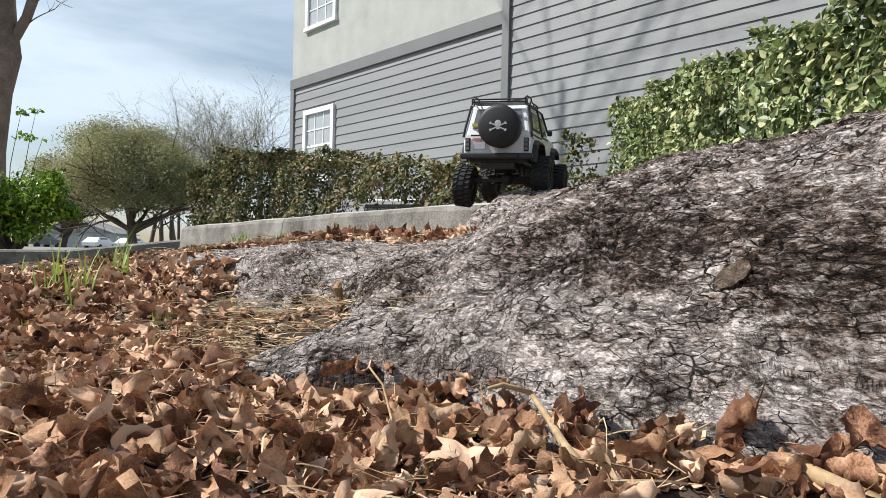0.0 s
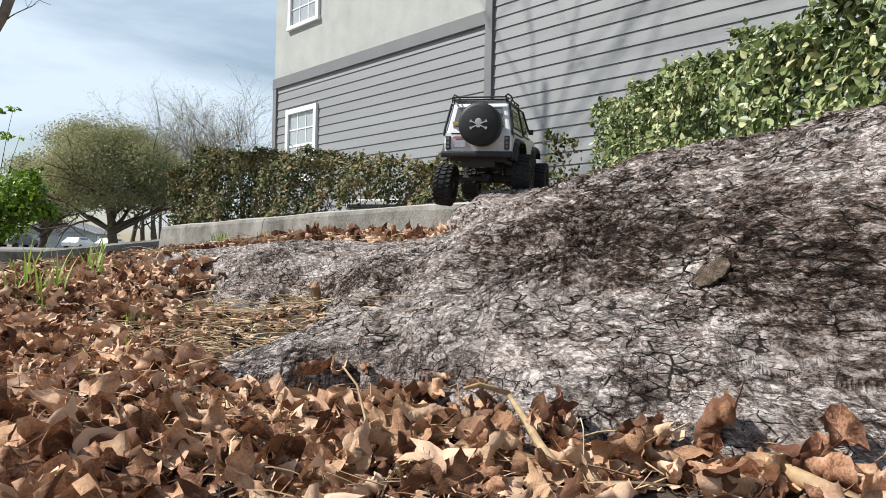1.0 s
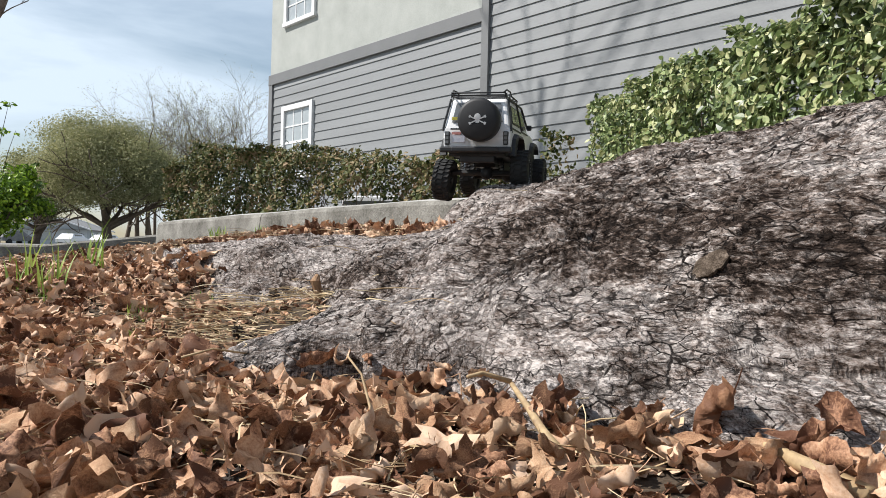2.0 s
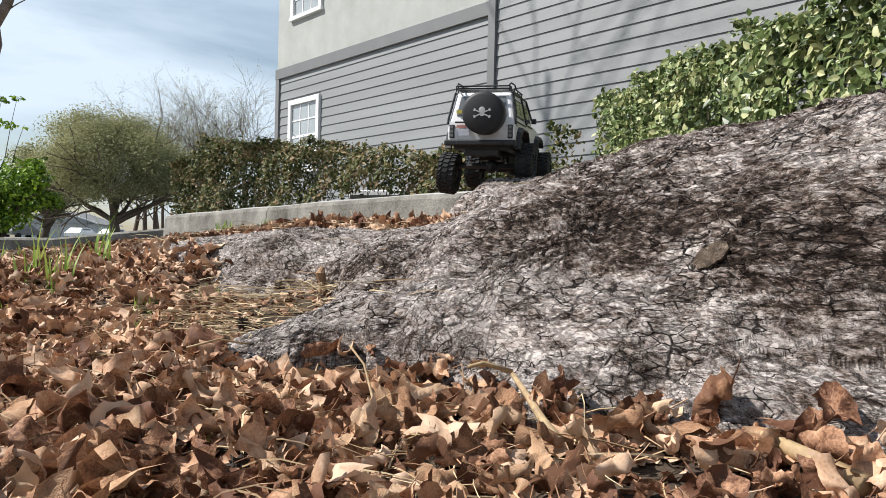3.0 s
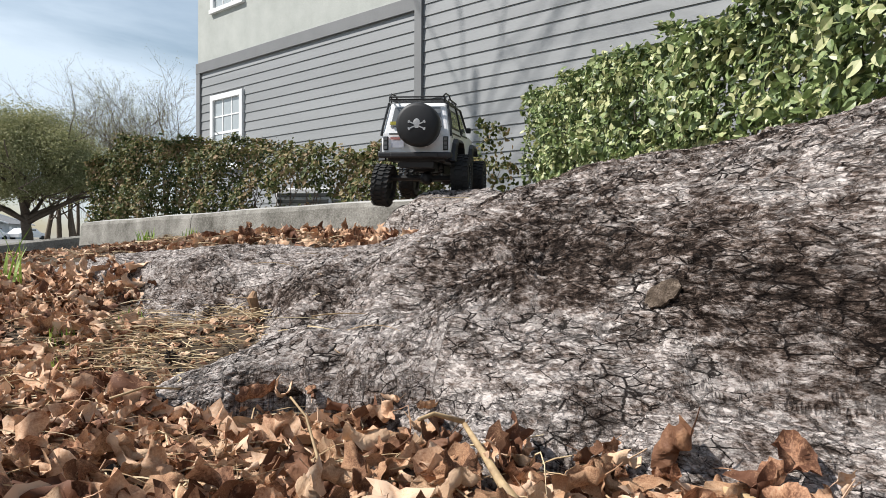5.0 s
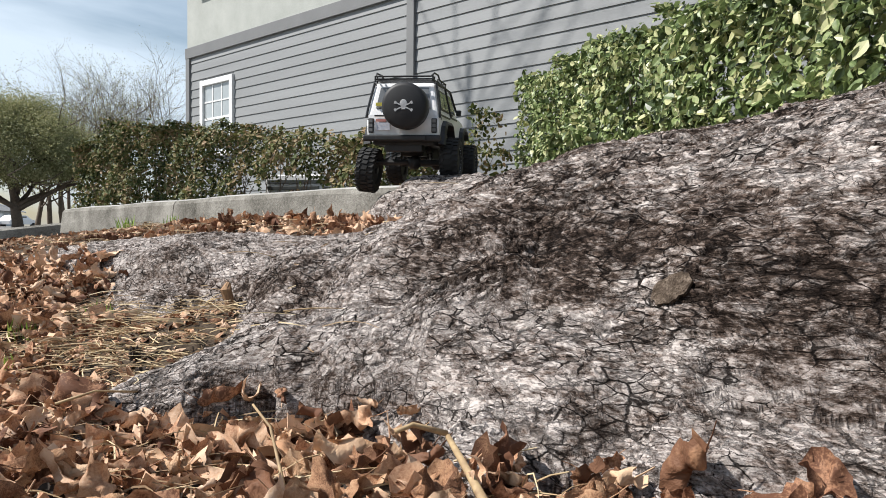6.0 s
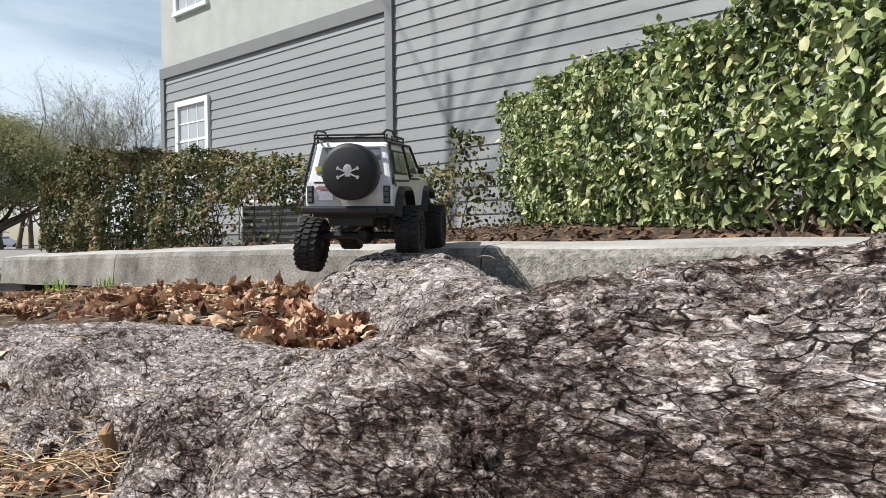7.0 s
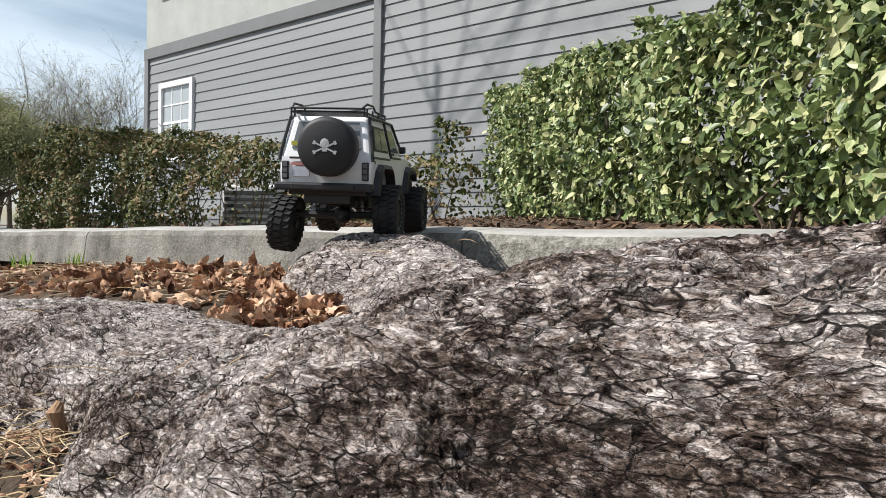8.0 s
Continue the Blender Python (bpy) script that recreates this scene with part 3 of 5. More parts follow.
# kerb top: worn smoother, with sunlight lightened into its colour
KERB_TOP = shader("worn_sunlit_concrete", [(0.22, 0.21, 0.19), (0.33, 0.32, 0.295), (0.42, 0.41, 0.38)], 6, 90, 0.85, 0.4, distance=0.004, spec=0.3)
kerb = thing("kerb", "weathered grey concrete kerb beside the bed", "kerb", kind="structure")
KY = [-4.0, -1.6, 0.4, 1.46, 3.3, 4.55]
for a, b in zip(KY[:-1], KY[1:]):
    sect = [(1.405, -0.14), (1.418, -0.028), (1.428, -0.012), (1.445, -0.006), (1.56, 0.004), (1.575, 0.0), (1.58, -0.14)]
    n = 14
    vs = [(x, y + (0.003 if k == 0 else -0.003 if k == n else 0), float(kerb_z(y)) + z + 0.002 * math.sin(y * 9 + x * 40)) for k in range(n + 1) for y in (a + (b - a) * k / n,) for x, z in sect]
    m = len(sect)
    fs = [(k * m + i, k * m + i + 1, (k + 1) * m + i + 1, (k + 1) * m + i) for k in range(n) for i in range(m - 1)] + [tuple(range(m)), tuple(range(n * m, n * m + m))[::-1]]
    block = mesh_ob("kerb_block", vs, fs, ROUGH_CONCRETE if b <= 1.46 else CONCRETE, kerb)
    block.data.materials.append(KERB_TOP)
    for k in range(n * (m - 1)):
        if k % (m - 1) in (2, 3):
            block.data.polygons[k].material_index = 1

# ---- house ----
WX = 6.52
house = thing("house", "two storey house with grey lap siding and cream stucco", "house", pose(WX, 4, 0.45))


def at_house(ob):
    ob.matrix_parent_inverse = house.matrix_world.inverted()
    return ob


at_house(part("stucco_wall", box((WX + 0.015, 6.97, 3.2), (WX + 5, 12.62, 7.6)), STUCCO, house, "rough cream stucco upper wall"))
at_house(part("wall", box((WX + 0.03, -6, 0.2), (WX + 5, 12.61, 3.2)), TRIM, house))
at_house(part("wall", box((WX + 0.03, -6, 3.2), (WX + 5, 6.96, 7.6)), TRIM, house))
at_house(part("roof", box((WX - 0.5, -6.5, 7.6), (WX + 5.5, 13.1, 7.8)), ROOF_GREY, house))


def board(name, y0, y1, z, h=0.1512):
    """A lap board: thick at the foot, thin at the head."""
    vs = [(WX + 0.03, y0, z), (WX + 0.013, y0, z), (WX + 0.027, y0, z + h + 0.01), (WX + 0.03, y0, z + h + 0.01)]
    vs += [(x, y1, zz) for x, _, zz in vs]
    fs = [(0, 1, 2, 3), (7, 6, 5, 4), (0, 4, 5, 1), (1, 5, 6, 2), (2, 6, 7, 3), (3, 7, 4, 0)]
    return at_house(mesh_ob(name, vs, fs, SIDING, house))


def laps(y0, y1, top, hole=None):
    k = -32
    while True:
        z = 3.011 - 0.1512 * (k + 1)
        k += 1
        if z > top:
            continue
        if z < 0.40:
            break
        h = min(0.1512, top - z)
        if hole and z < hole[3] and z + h > hole[2]:
            board("siding_board", y0, hole[0], z, h)
            board("siding_board", hole[1], y1, z, h)
        else:
            board("siding_board", y0, y1, z, h)


laps(7.06, 12.51, 3.11, (11.12, 12.12, 1.40, 2.64))
laps(-6, 6.93, 7.5)
at_house(part("band_board", box((WX - 0.02, 7.02, 3.11), (WX + 0.03, 12.64, 3.292), 0.004), TRIM, house, "grey painted band board"))
at_house(part("corner_board", box((WX - 0.015, 12.51, 0.38), (WX + 0.03, 12.632, 3.11), 0.004), TRIM, house))
at_house(part("trim_board", box((WX - 0.022, 6.93, 0.38), (WX + 0.03, 7.06, 7.5), 0.004), TRIM, house))


def window(y0, y1, z0, z1):
    w = at_house(thing("window", "", ""))
    w.parent = house
    w.matrix_parent_inverse = house.matrix_world.inverted()
    fr = 0.09
    bm = box((WX - 0.03, y0, z0), (WX + 0.028, y0 + fr, z1), 0.004)
    add_box(bm, (WX - 0.03, y1 - fr, z0), (WX + 0.028, y1, z1), 0.004)
    add_box(bm, (WX - 0.031, y0 + fr, z1 - fr), (WX + 0.028, y1 - fr, z1), 0.004)
    add_box(bm, (WX - 0.045, y0 - 0.02, z0 - 0.04), (WX + 0.028, y1 + 0.02, z0 + 0.03), 0.004)
    part("frame", bm, WHITE, w, "white painted window frame")
    ya, yb, za, zb = y0 + fr, y1 - fr, z0 + 0.03, z1 - fr
    part("pane", box((WX + 0.012, ya, za), (WX + 0.026, yb, zb)), GLASS, w)
    bm = bmesh.new()
    for k in (1, 2):
        yy = ya + (yb - ya) * k / 3
        add_box(bm, (WX + 0.004, yy - 0.011, za), (WX + 0.014, yy + 0.011, zb))
    for k in (1, 2, 3):
        zz = za + (zb - za) * k / 4
        t = 0.02 if k == 2 else 0.011
        add_box(bm, (WX + 0.002, ya, zz - t), (WX + 0.013, yb, zz + t))
    part("muntin", bm, WHITE, w)


window(11.106, 12.130, 1.39, 2.655)
window(11.106, 12.130, 4.118, 5.40)


# ---- plants ----
def leaf_shape(length, width, fold, curl, n=3):
    """A pointed oval leaf along +x: verts and faces."""
    vs = []
    for k in range(n + 2):
        u = k / (n + 1)
        w = width * math.sin(math.pi * u ** 0.8) ** 0.8 if 0 < u < 1 else 0.0
        z = -curl * u * u * length
        vs += [(u * length, -w / 2, z + fold * w), (u * length, 0, z), (u * length, w / 2, z + fold * w)]
    fs = []
    for k in range(n + 1):
        a, b = 3 * k, 3 * k + 3
        fs += [(a, b, b + 1, a + 1), (a + 1, b + 1, b + 2, a + 2)]
    return np.array(vs), fs


def turned(verts, m, place):
    return verts @ np.array(m.to_3x3()).T + np.array(place)


def random_turn(rng, face, spread):
    """A turn whose z axis lies about the direction face."""
    z = (Vector(face).normalized() + Vector(rng.normal(0, spread, 3))).normalized()
    x = z.orthogonal().normalized()
    return Matrix.Rotation(rng.uniform(0, 6.283), 3, z) @ Matrix((x, z.cross(x), z)).transposed()


def branchy(rng, base, top_points, r0, soup):
    for tp in top_points:
        b, t = Vector(base) + Vector((rng.normal(0, 0.05), rng.normal(0, 0.05), 0)), Vector(tp)
        pts = []
        for k in range(6):
            u = k / 5
            p = b.lerp(t, u)
            p += Vector((rng.normal(0, 0.03), rng.normal(0, 0.03), 0)) * (1 if 0 < k < 5 else 0)
            pts.append(p)
        soup.add(*tube_arrays(pts, [r0 * (1 - 0.75 * k / 5) for k in range(6)], 5))


def hedge_run(name, label, p0, p1, depth, tops, count, leaf, material, seed, single=0, density=lambda u, z: 1.0, group=""):
    """A clipped hedge from p0 to p1 (its front face); tops: heights above the soil along the run."""
    rng = np.random.default_rng(seed)
    p0, p1 = Vector((*p0, 0)), Vector((*p1, 0))
    run = (p1 - p0)
    length = run.length
    run.normalize()
    back = Vector((-run.y, run.x, 0))
    if back.x < 0:
        back = -back
    z0 = float(ground_z(p0.x, p0.y))
    h = thing(name, label, "hedge", pose(p0.x, p0.y, z0), group)
    inv = h.matrix_world.inverted()
    shapes = [leaf_shape(leaf * s, leaf * s * 0.62, f, c) for s, f, c in ((1, 0.15, 0.1), (0.8, 0.25, 0.2), (1.15, 0.1, 0.05), (0.65, 0.2, 0.15))]
    soup, twigs, singles = Soup(), Soup(), []
    us = [t[0] for t in tops]
    hs = [t[1] for t in tops]
    for _ in range(count):
        u = rng.uniform(0, 1)
        at_end = rng.uniform() < 0.08
        if at_end:
            u = max(0.0, min(1.0, rng.choice((0.0, 1.0)) + rng.normal(0, 0.01)))
        top = float(np.interp(u, us, hs)) * (1 + 0.06 * math.sin(u * 37) + 0.05 * math.sin(u * 91 + 1))
        zz = rng.uniform(0.02, 1) ** 1.05 * top
        if rng.uniform() > density(u, zz / top):
            continue
        surf = rng.uniform()
        bulge = 0.10 * math.sin(u * length * 5.1) + 0.06 * math.sin(u * length * 13 + zz * 7) + 0.05 * math.sin(zz * 11 + u * 20)
        if surf < 0.62:
            dep = abs(rng.normal(0, 0.10)) + bulge * 0.6 + 0.12 * (1 - min(1, zz / top * 2.5))
            face = (-back + Vector((0, 0, 0.45)))
        elif surf < 0.9:
            dep, zz = rng.uniform(0, depth), top + abs(rng.normal(0, 0.02)) * (2 if rng.uniform() < 0.1 else 1)
            face = Vector((0, 0, 1)) - back * 0.3
        else:
            dep, face = rng.uniform(0.1, depth), Vector((0, 0, 1))
        if at_end:
            dep = rng.uniform(0, depth)
            face = run * (1 if u > 0.5 else -1) - back * 0.3
        p = p0 + run * (u * length) + back * dep
        place = (p.x, p.y, float(ground_z(p.x, p.y)) + zz)
        vs, fs = shapes[rng.integers(len(shapes))]
        vs = vs * rng.uniform(0.65, 1.2)
        m = random_turn(rng, face, 0.62)
        if len(singles) < single and surf < 0.62 and dep < 0.08:
            singles.append((vs, fs, m, place))
        else:
            soup.add(turned(vs, m, place), fs)
    n_stems = max(3, int(length / 0.34))
    for k in range(n_stems):
        u = (k + rng.uniform(0.2, 0.8)) / n_stems
        b = p0 + run * (u * length) + back * (depth * rng.uniform(0.25, 0.6))
        zb = float(ground_z(b.x, b.y))
        top = float(np.interp(u, us, hs))
        ends = [(b.x + run.x * rng.normal(0, 0.16) - back.x * rng.uniform(-0.15, 0.1), b.y + run.y * rng.normal(0, 0.16) - back.y * rng.uniform(-0.15, 0.1), zb + top * rng.uniform(0.6, 0.97)) for _ in range(6)]
        branchy(rng, (b.x, b.y, zb - 0.03), ends, 0.010, twigs)
    s = soup.build("foliage", material, h)
    s.matrix_parent_inverse = inv
    tagged(s, kind="stuff")
    tagged(twigs.build("branchwork", TWIG, h), kind="stuff").matrix_parent_inverse = inv
    for k, (vs, fs, m, place) in enumerate(singles):
        ob = mesh_ob("leaf", vs, fs, AUTUMN_LEAF if k % 24 == 7 else material, h, False, "turning orange leaf" if k % 24 == 7 else "")
        ob.matrix_parent_inverse = inv
        ob.matrix_basis = Matrix.LocRotScale(place, m.to_quaternion(), None)
    return h


hedge_run("hedge", "clipped green broadleaf hedge in full leaf", (5.25, 4.35), (1.75, 0.1), 0.8, [(0, 0.97), (0.3, 0.92), (0.6, 0.81), (1, 0.81)], 42000, 0.052, HEDGE_LEAF, 5, 290)
hedge_run("hedge", "thin clipped hedge with green and brown leaves", (4.75, 4.4), (3.5, 9.8), 0.75, [(0, 0.72), (0.2, 0.92), (0.5, 1.10), (0.9, 1.27), (1, 1.15)], 44000, 0.052, SHRUB_LEAF, 6, 0,
          density=lambda u, z: 1.0 if u > 0.52 else (0.03 if z < 0.62 else 0.8) if u > 0.29 else 0.30 + 0.8 * z if u > 0.09 else 0.07 + 0.25 * z)


# ---- fallen leaves, straw, grass, seed balls ----
def lobed_leaf(rng):
    """A dry lobed leaf, curled and cupped, about one unit long: verts and faces."""
    lobes = 5 if rng.uniform() < 0.6 else 3
    n = 30
    roll, droop = rng.uniform(1.5, 5.5) * rng.choice((1, 1, -1)), rng.uniform(-2.6, 2.6)
    axis = rng.uniform(-0.6, 0.6)
    ripple, ph = rng.uniform(0.05, 0.12), rng.uniform(0, 6)
    depth = rng.uniform(0.18, 0.5)
    fold = rng.choice((0.05, 0.25, 0.5, 0.8))
    flat = [(0.0, 0.0)]
    for ring in (0.36, 0.72, 1.0):
        for k in range(n):
            a = 2 * math.pi * k / n
            r = 0.56 * (1 - depth * ring * abs(math.sin(lobes * a / 2)) ** 0.75) * (0.80 + 0.20 * math.cos(a)) * (1 + 0.05 * ring * math.sin(a * 11 + ph))
            flat.append((r * ring * math.cos(a) * 1.15, r * ring * math.sin(a)))
    vs = []
    for x, y in flat:
        u, w = x * math.cos(axis) - y * math.sin(axis), x * math.sin(axis) + y * math.cos(axis)
        z = ripple * math.sin(u * 10 + ph) * math.cos(w * 9 + ph) + 0.45 * ripple * math.sin(u * 21 + w * 13 + ph * 2) + 0.35 * ripple * math.sin(w * 27 - u * 9) + fold * abs(w) + 0.5 * (u * u + w * w) * math.sin(3 * math.atan2(w, u) + ph)
        ang = w * roll
        rad = 1 / roll
        yy, zz = (rad - z) * math.sin(ang), rad - (rad - z) * math.cos(ang)
        ang = u * droop
        rad = 1 / droop if abs(droop) > 0.05 else 20.0
        xx, zz = (rad - zz) * math.sin(ang if abs(droop) > 0.05 else u / 20), rad - (rad - zz) * math.cos(ang if abs(droop) > 0.05 else u / 20)
        vs.append((xx, yy, zz))
    fs = [(0, 1 + k, 1 + (k + 1) % n) for k in range(n)]
    for ring in range(2):
        o = 1 + ring * n
        fs += [(o + k, o + n + k, o + n + (k + 1) % n, o + (k + 1) % n) for k in range(n)]
    b = len(vs)
    tip = vs[1 + 2 * n + n // 2]
    dx = Vector(tip).normalized() * 0.32
    for k, (w, f) in enumerate(((0.016, 0), (0.012, 0.5), (0.010, 1.0))):
        c = Vector(tip) + dx * f + Vector((0, 0, 0.05 * f * f * (1 if roll > 1.5 else -1)))
        vs += [tuple(c + Vector((0, w, 0))), tuple(c + Vector((0, -w, 0))), tuple(c + Vector((0, 0, w)))]
    for k in range(2):
        o = b + 3 * k
        fs += [(o, o + 1, o + 4, o + 3), (o + 1, o + 2, o + 5, o + 4), (o + 2, o, o + 3, o + 5)]
    return np.array(vs), fs


leaf_rng = np.random.default_rng(17)
LEAVES = [lobed_leaf(leaf_rng) for _ in range(28)]


def leaf_weight(x, y):
    """How thickly the leaves lie, 0 to 1."""
    straw_patch = math.exp(-((x - 0.40) / 0.17) ** 2 - ((y - 1.38) / 0.30) ** 2)
    w = (1.0 - 0.62 * straw_patch) * (0.5 if x > 0.40 and 1.05 < y < 2.2 else 1.0)
    return w * (0.75 + 0.25 * math.sin(x * 9 + y * 5))


def lay_leaves():
    rng = np.random.default_rng(4)
    near, far = [], []
    zones = [((-0.75, 0.50), (0.22, 1.15), 3900, 0.072), ((-0.9, 0.62), (1.1, 2.0), 3400, 0.066), ((-1.0, 0.62), (1.9, 2.75), 1700, 0.070), ((-0.6, 1.2), (2.7, 4.4), 420, 0.06),
             ((0.86, 1.42), (1.25, 2.3), 520, 0.066), ((0.82, 1.42), (2.2, 3.4), 300, 0.06), ((0.80, 1.06), (1.30, 1.62), 150, 0.062)]
    xs, ys, info = [], [], []
    for (x0, x1), (y0, y1), count, size in zones:
        for _ in range(count):
            x, y = rng.uniform(x0, x1), rng.uniform(y0, y1)
            if rng.uniform() > leaf_weight(x, y) and x < 0.7:
                continue
            if x < -0.6:
                x -= abs(rng.normal(0, 0.22))
            if y > 2.5 and x < 0.62:
                y += abs(rng.normal(0, 0.18))
            xs.append(x)
            ys.append(y)
            info.append(size * (0.32 + 0.82 * rng.uniform()))
    for _ in range(2600):
        x, y = rng.normal(-0.1, 1.5), rng.normal(1.2, 1.5)
        if x < 1.38 and not (-1.0 < x < 1.42 and 0.22 < y < 2.75):
            xs.append(x)
            ys.append(y)
            info.append(0.07 * rng.uniform(0.4, 1.1))
    xs, ys = np.array(xs), np.array(ys)
    g = ground_z(xs, ys)
    r = root_base(xs, ys)[0]
    for x, y, gz, rz, s in zip(xs, ys, g, r, info):
        foot = 0.022 if x > 0.3 and y < 0.8 else 0.045 if x < 0.5 and y < 0.98 else 0.035
        if x > 0.8 and rz > gz + 0.008:
            continue
        if rz > gz + foot:
            continue
        if math.exp(-((x - 0.40) / 0.17) ** 2 - ((y - 1.38) / 0.30) ** 2) > 0.35:
            s *= 0.6
        if y < 0.62:
            s = min(s, 0.058)
        layer = rng.uniform(0, 1) ** 1.4
        spread = 0.24 + 0.36 * layer
        if y > 2.6 and x > 0.2 or y > 2.9:
            spread, layer = 0.15, 0.1 * layer
        elif x > 0.85 and y > 2.3:
            spread, layer = 0.2, 0.2 * layer
        if rng.uniform() < 0.07:
            spread = 1.3
        z = max(gz, rz) + 0.004 + 0.026 * layer * (1.0 if x < 0.7 else 0.8)
        if x > 0.45 and 1.0 < y < 1.9 and x < 0.8:
            continue
        turn = random_turn(rng, (0, 0, 1 if rng.uniform() < 0.68 else -1), spread)
        if 0.10 < x < 0.5 and 0.74 < y < 1.08:
            z, spread = z - 0.016 * layer, 0.3
            turn = random_turn(rng, (0, 0, 1), 0.3)
        lift = 0.16 * s * min(1.0, spread)
        item = (rng.integers(len(LEAVES)), s, turn, (x, y, z + lift))
        if -0.35 < x < 0.48 and 0.40 < y < 1.0 and layer > 0.45 and len(near) < 296:
            near.append(item)
        else:
            far.append(item)
    meshes = []
    for vs, fs in LEAVES:
        me = bpy.data.meshes.new("leaf")
        me.from_pydata(vs.tolist(), [], fs)
        me.materials.append(DRY_LEAF)
        me.polygons.foreach_set("use_smooth", np.ones(len(me.polygons), bool))
        meshes.append(me)
    for k, s, turn, place in near:
        ob = new("leaf", meshes[k])
        ob.parent = ground
        ob.matrix_basis = Matrix.LocRotScale(place, turn.to_quaternion(), (s, s, s))
    soup = Soup()
    for k, s, turn, place in far:
        vs, fs = LEAVES[k]
        soup.add(turned(vs * s, turn, place), fs)
    tagged(soup.build("leaf_litter", LITTER, smooth=True), "curled brown fallen leaves lying thick on the soil", "leaves", kind="stuff")


lay_leaves()


def blades(name, label, category, material, count, region, length, width, lift, seed, ok=lambda x, y: True):
    """Many thin bent stalks lying or standing about a region."""
    rng = np.random.default_rng(seed)
    soup = Soup()
    for _ in range(count):
        x, y = rng.uniform(*region[0]), rng.uniform(*region[1])
        if not ok(x, y):
            continue
        g, r = float(ground_z(x, y)), float(root_base(np.array([x]), np.array([y]))[0][0])
        if r > g + 0.012 and rng.uniform() > 0.06:
            continue
        z = max(g, r)
        a, n = rng.uniform(0, 6.283), rng.uniform(*length)
        up = abs(rng.normal(0, lift))
        bend = rng.normal(0, 0.9)
        pts, p, dr = [], Vector((x, y, z + 0.006 + rng.uniform(0, 0.02))), a
        for k in range(5):
            pts.append(p.copy())
            p = p + Vector((math.cos(dr), math.sin(dr), up * (1 - 0.55 * k))) * (n / 5)
            p.z = max(p.z, z - 0.02 + 0.006)
            dr += bend / 5
        w = rng.uniform(*width)
        soup.add(*tube_arrays(pts, [w, w, w * 0.9, w * 0.7, w * 0.3], 3))
    return tagged(soup.build(name, material), label, category, kind="stuff")


def in_straw(x, y):
    return random.random() < math.exp(-((x - 0.38) / 0.26) ** 2 - ((y - 1.38) / 0.40) ** 2) * 1.3


blades("straw_litter", "dry straw stalks strewn between the two roots", "straw", STRAW, 3600, ((-0.2, 0.68), (0.95, 2.1)), (0.03, 0.14), (0.0005, 0.0012), 0.22, 8, in_straw)
blades("pine_straw", "thin dry needles and stalks among fallen leaves", "straw", STRAW, 1100, ((-0.6, 0.5), (0.40, 1.5)), (0.05, 0.15), (0.0005, 0.0012), 0.28, 9, lambda x, y: x < 0.34 and y < 1.03 or x < 0.16)
blades("bed_straw", "dry stalks among leaves beside the kerb", "straw", STRAW, 420, ((0.70, 1.38), (1.2, 3.0)), (0.06, 0.16), (0.0006, 0.0013), 0.15, 10)


def lay_crumbs():
    rng = np.random.default_rng(15)
    soup = Soup()
    x, y = rng.uniform(-0.4, 0.75, 9000), rng.uniform(0.4, 2.4, 9000)
    g, r = ground_z(x, y), root_base(x, y)[0]
    for xx, yy, gz, rz in zip(x, y, g, r):
        if rz > gz + 0.01:
            continue
        s = rng.uniform(0.003, 0.011)
        vs = np.array([(-s, -s * 0.5, 0), (s, -s * 0.4, 0.002), (s * 0.7, s * 0.6, 0), (-s * 0.8, s * 0.5, 0.002), (0, 0, s * 0.5)])
        soup.add(turned(vs, random_turn(rng, (0, 0, 1), 0.5), (xx, yy, gz + 0.002)), [(0, 1, 4), (1, 2, 4), (2, 3, 4), (3, 0, 4), (3, 2, 1, 0)])
    tagged(soup.build("leaf_crumbs", LITTER), "broken leaf crumbs strewn on the bare soil", "crumbs", kind="stuff")


lay_crumbs()


def grass_tuft(x, y, count, height, seed, label="small tuft of fresh green grass"):
    rng = np.random.default_rng(seed)
    z = float(ground_z(x, y))
    tuft = thing("grass_tuft", label, "grass", pose(x, y, z), "grass tufts")
    soup = Soup()
    for _ in range(count):
        h, a, lean = height * rng.uniform(0.45, 1.0), rng.uniform(0, 6.283), rng.uniform(0.05, 0.5)
        w = rng.uniform(0.002, 0.0042) * (1.05 if height > 0.06 else 0.8)
        bx, by = rng.normal(0, 0.018), rng.normal(0, 0.018)
        ca, sa = math.cos(a), math.sin(a)
        vs = []
        for k in range(5):
            u = k / 4
            q = lean * h * u * u
            ww = w * (1 - u ** 2.2)
            for sgn in (-1, 1):
                vs.append((bx + ca * q - sa * ww * sgn, by + sa * q + ca * ww * sgn, h * u * (1 - 0.25 * lean * u)))
        soup.add(vs, [(2 * k, 2 * k + 1, 2 * k + 3, 2 * k + 2) for k in range(4)])
    soup.build("grass_clump", GRASS, tuft)
    tagged(tuft.children[0], kind="stuff")


for k, (x, y, c, h) in enumerate(((0.36, 2.21, 9, 0.22), (0.20, 2.01, 9, 0.15), (0.17, 1.93, 8, 0.14), (0.19, 2.10, 8, 0.17), (0.385, 2.42, 9, 0.15), (0.13, 1.97, 6, 0.10), (0.036, 1.685, 6, 0.06), (0.215, 2.55, 8, 0.10),
                                  (0.30, 1.72, 14, 0.05), (0.46, 1.78, 16, 0.05), (0.22, 1.52, 10, 0.05), (0.66, 1.42, 8, 0.04), (1.22, 2.95, 22, 0.08), (1.15, 3.15, 26, 0.08), (-0.30, 1.02, 12, 0.04), (0.05, 0.86, 8, 0.04))):
    grass_tuft(x, y, c, h, 30 + k)


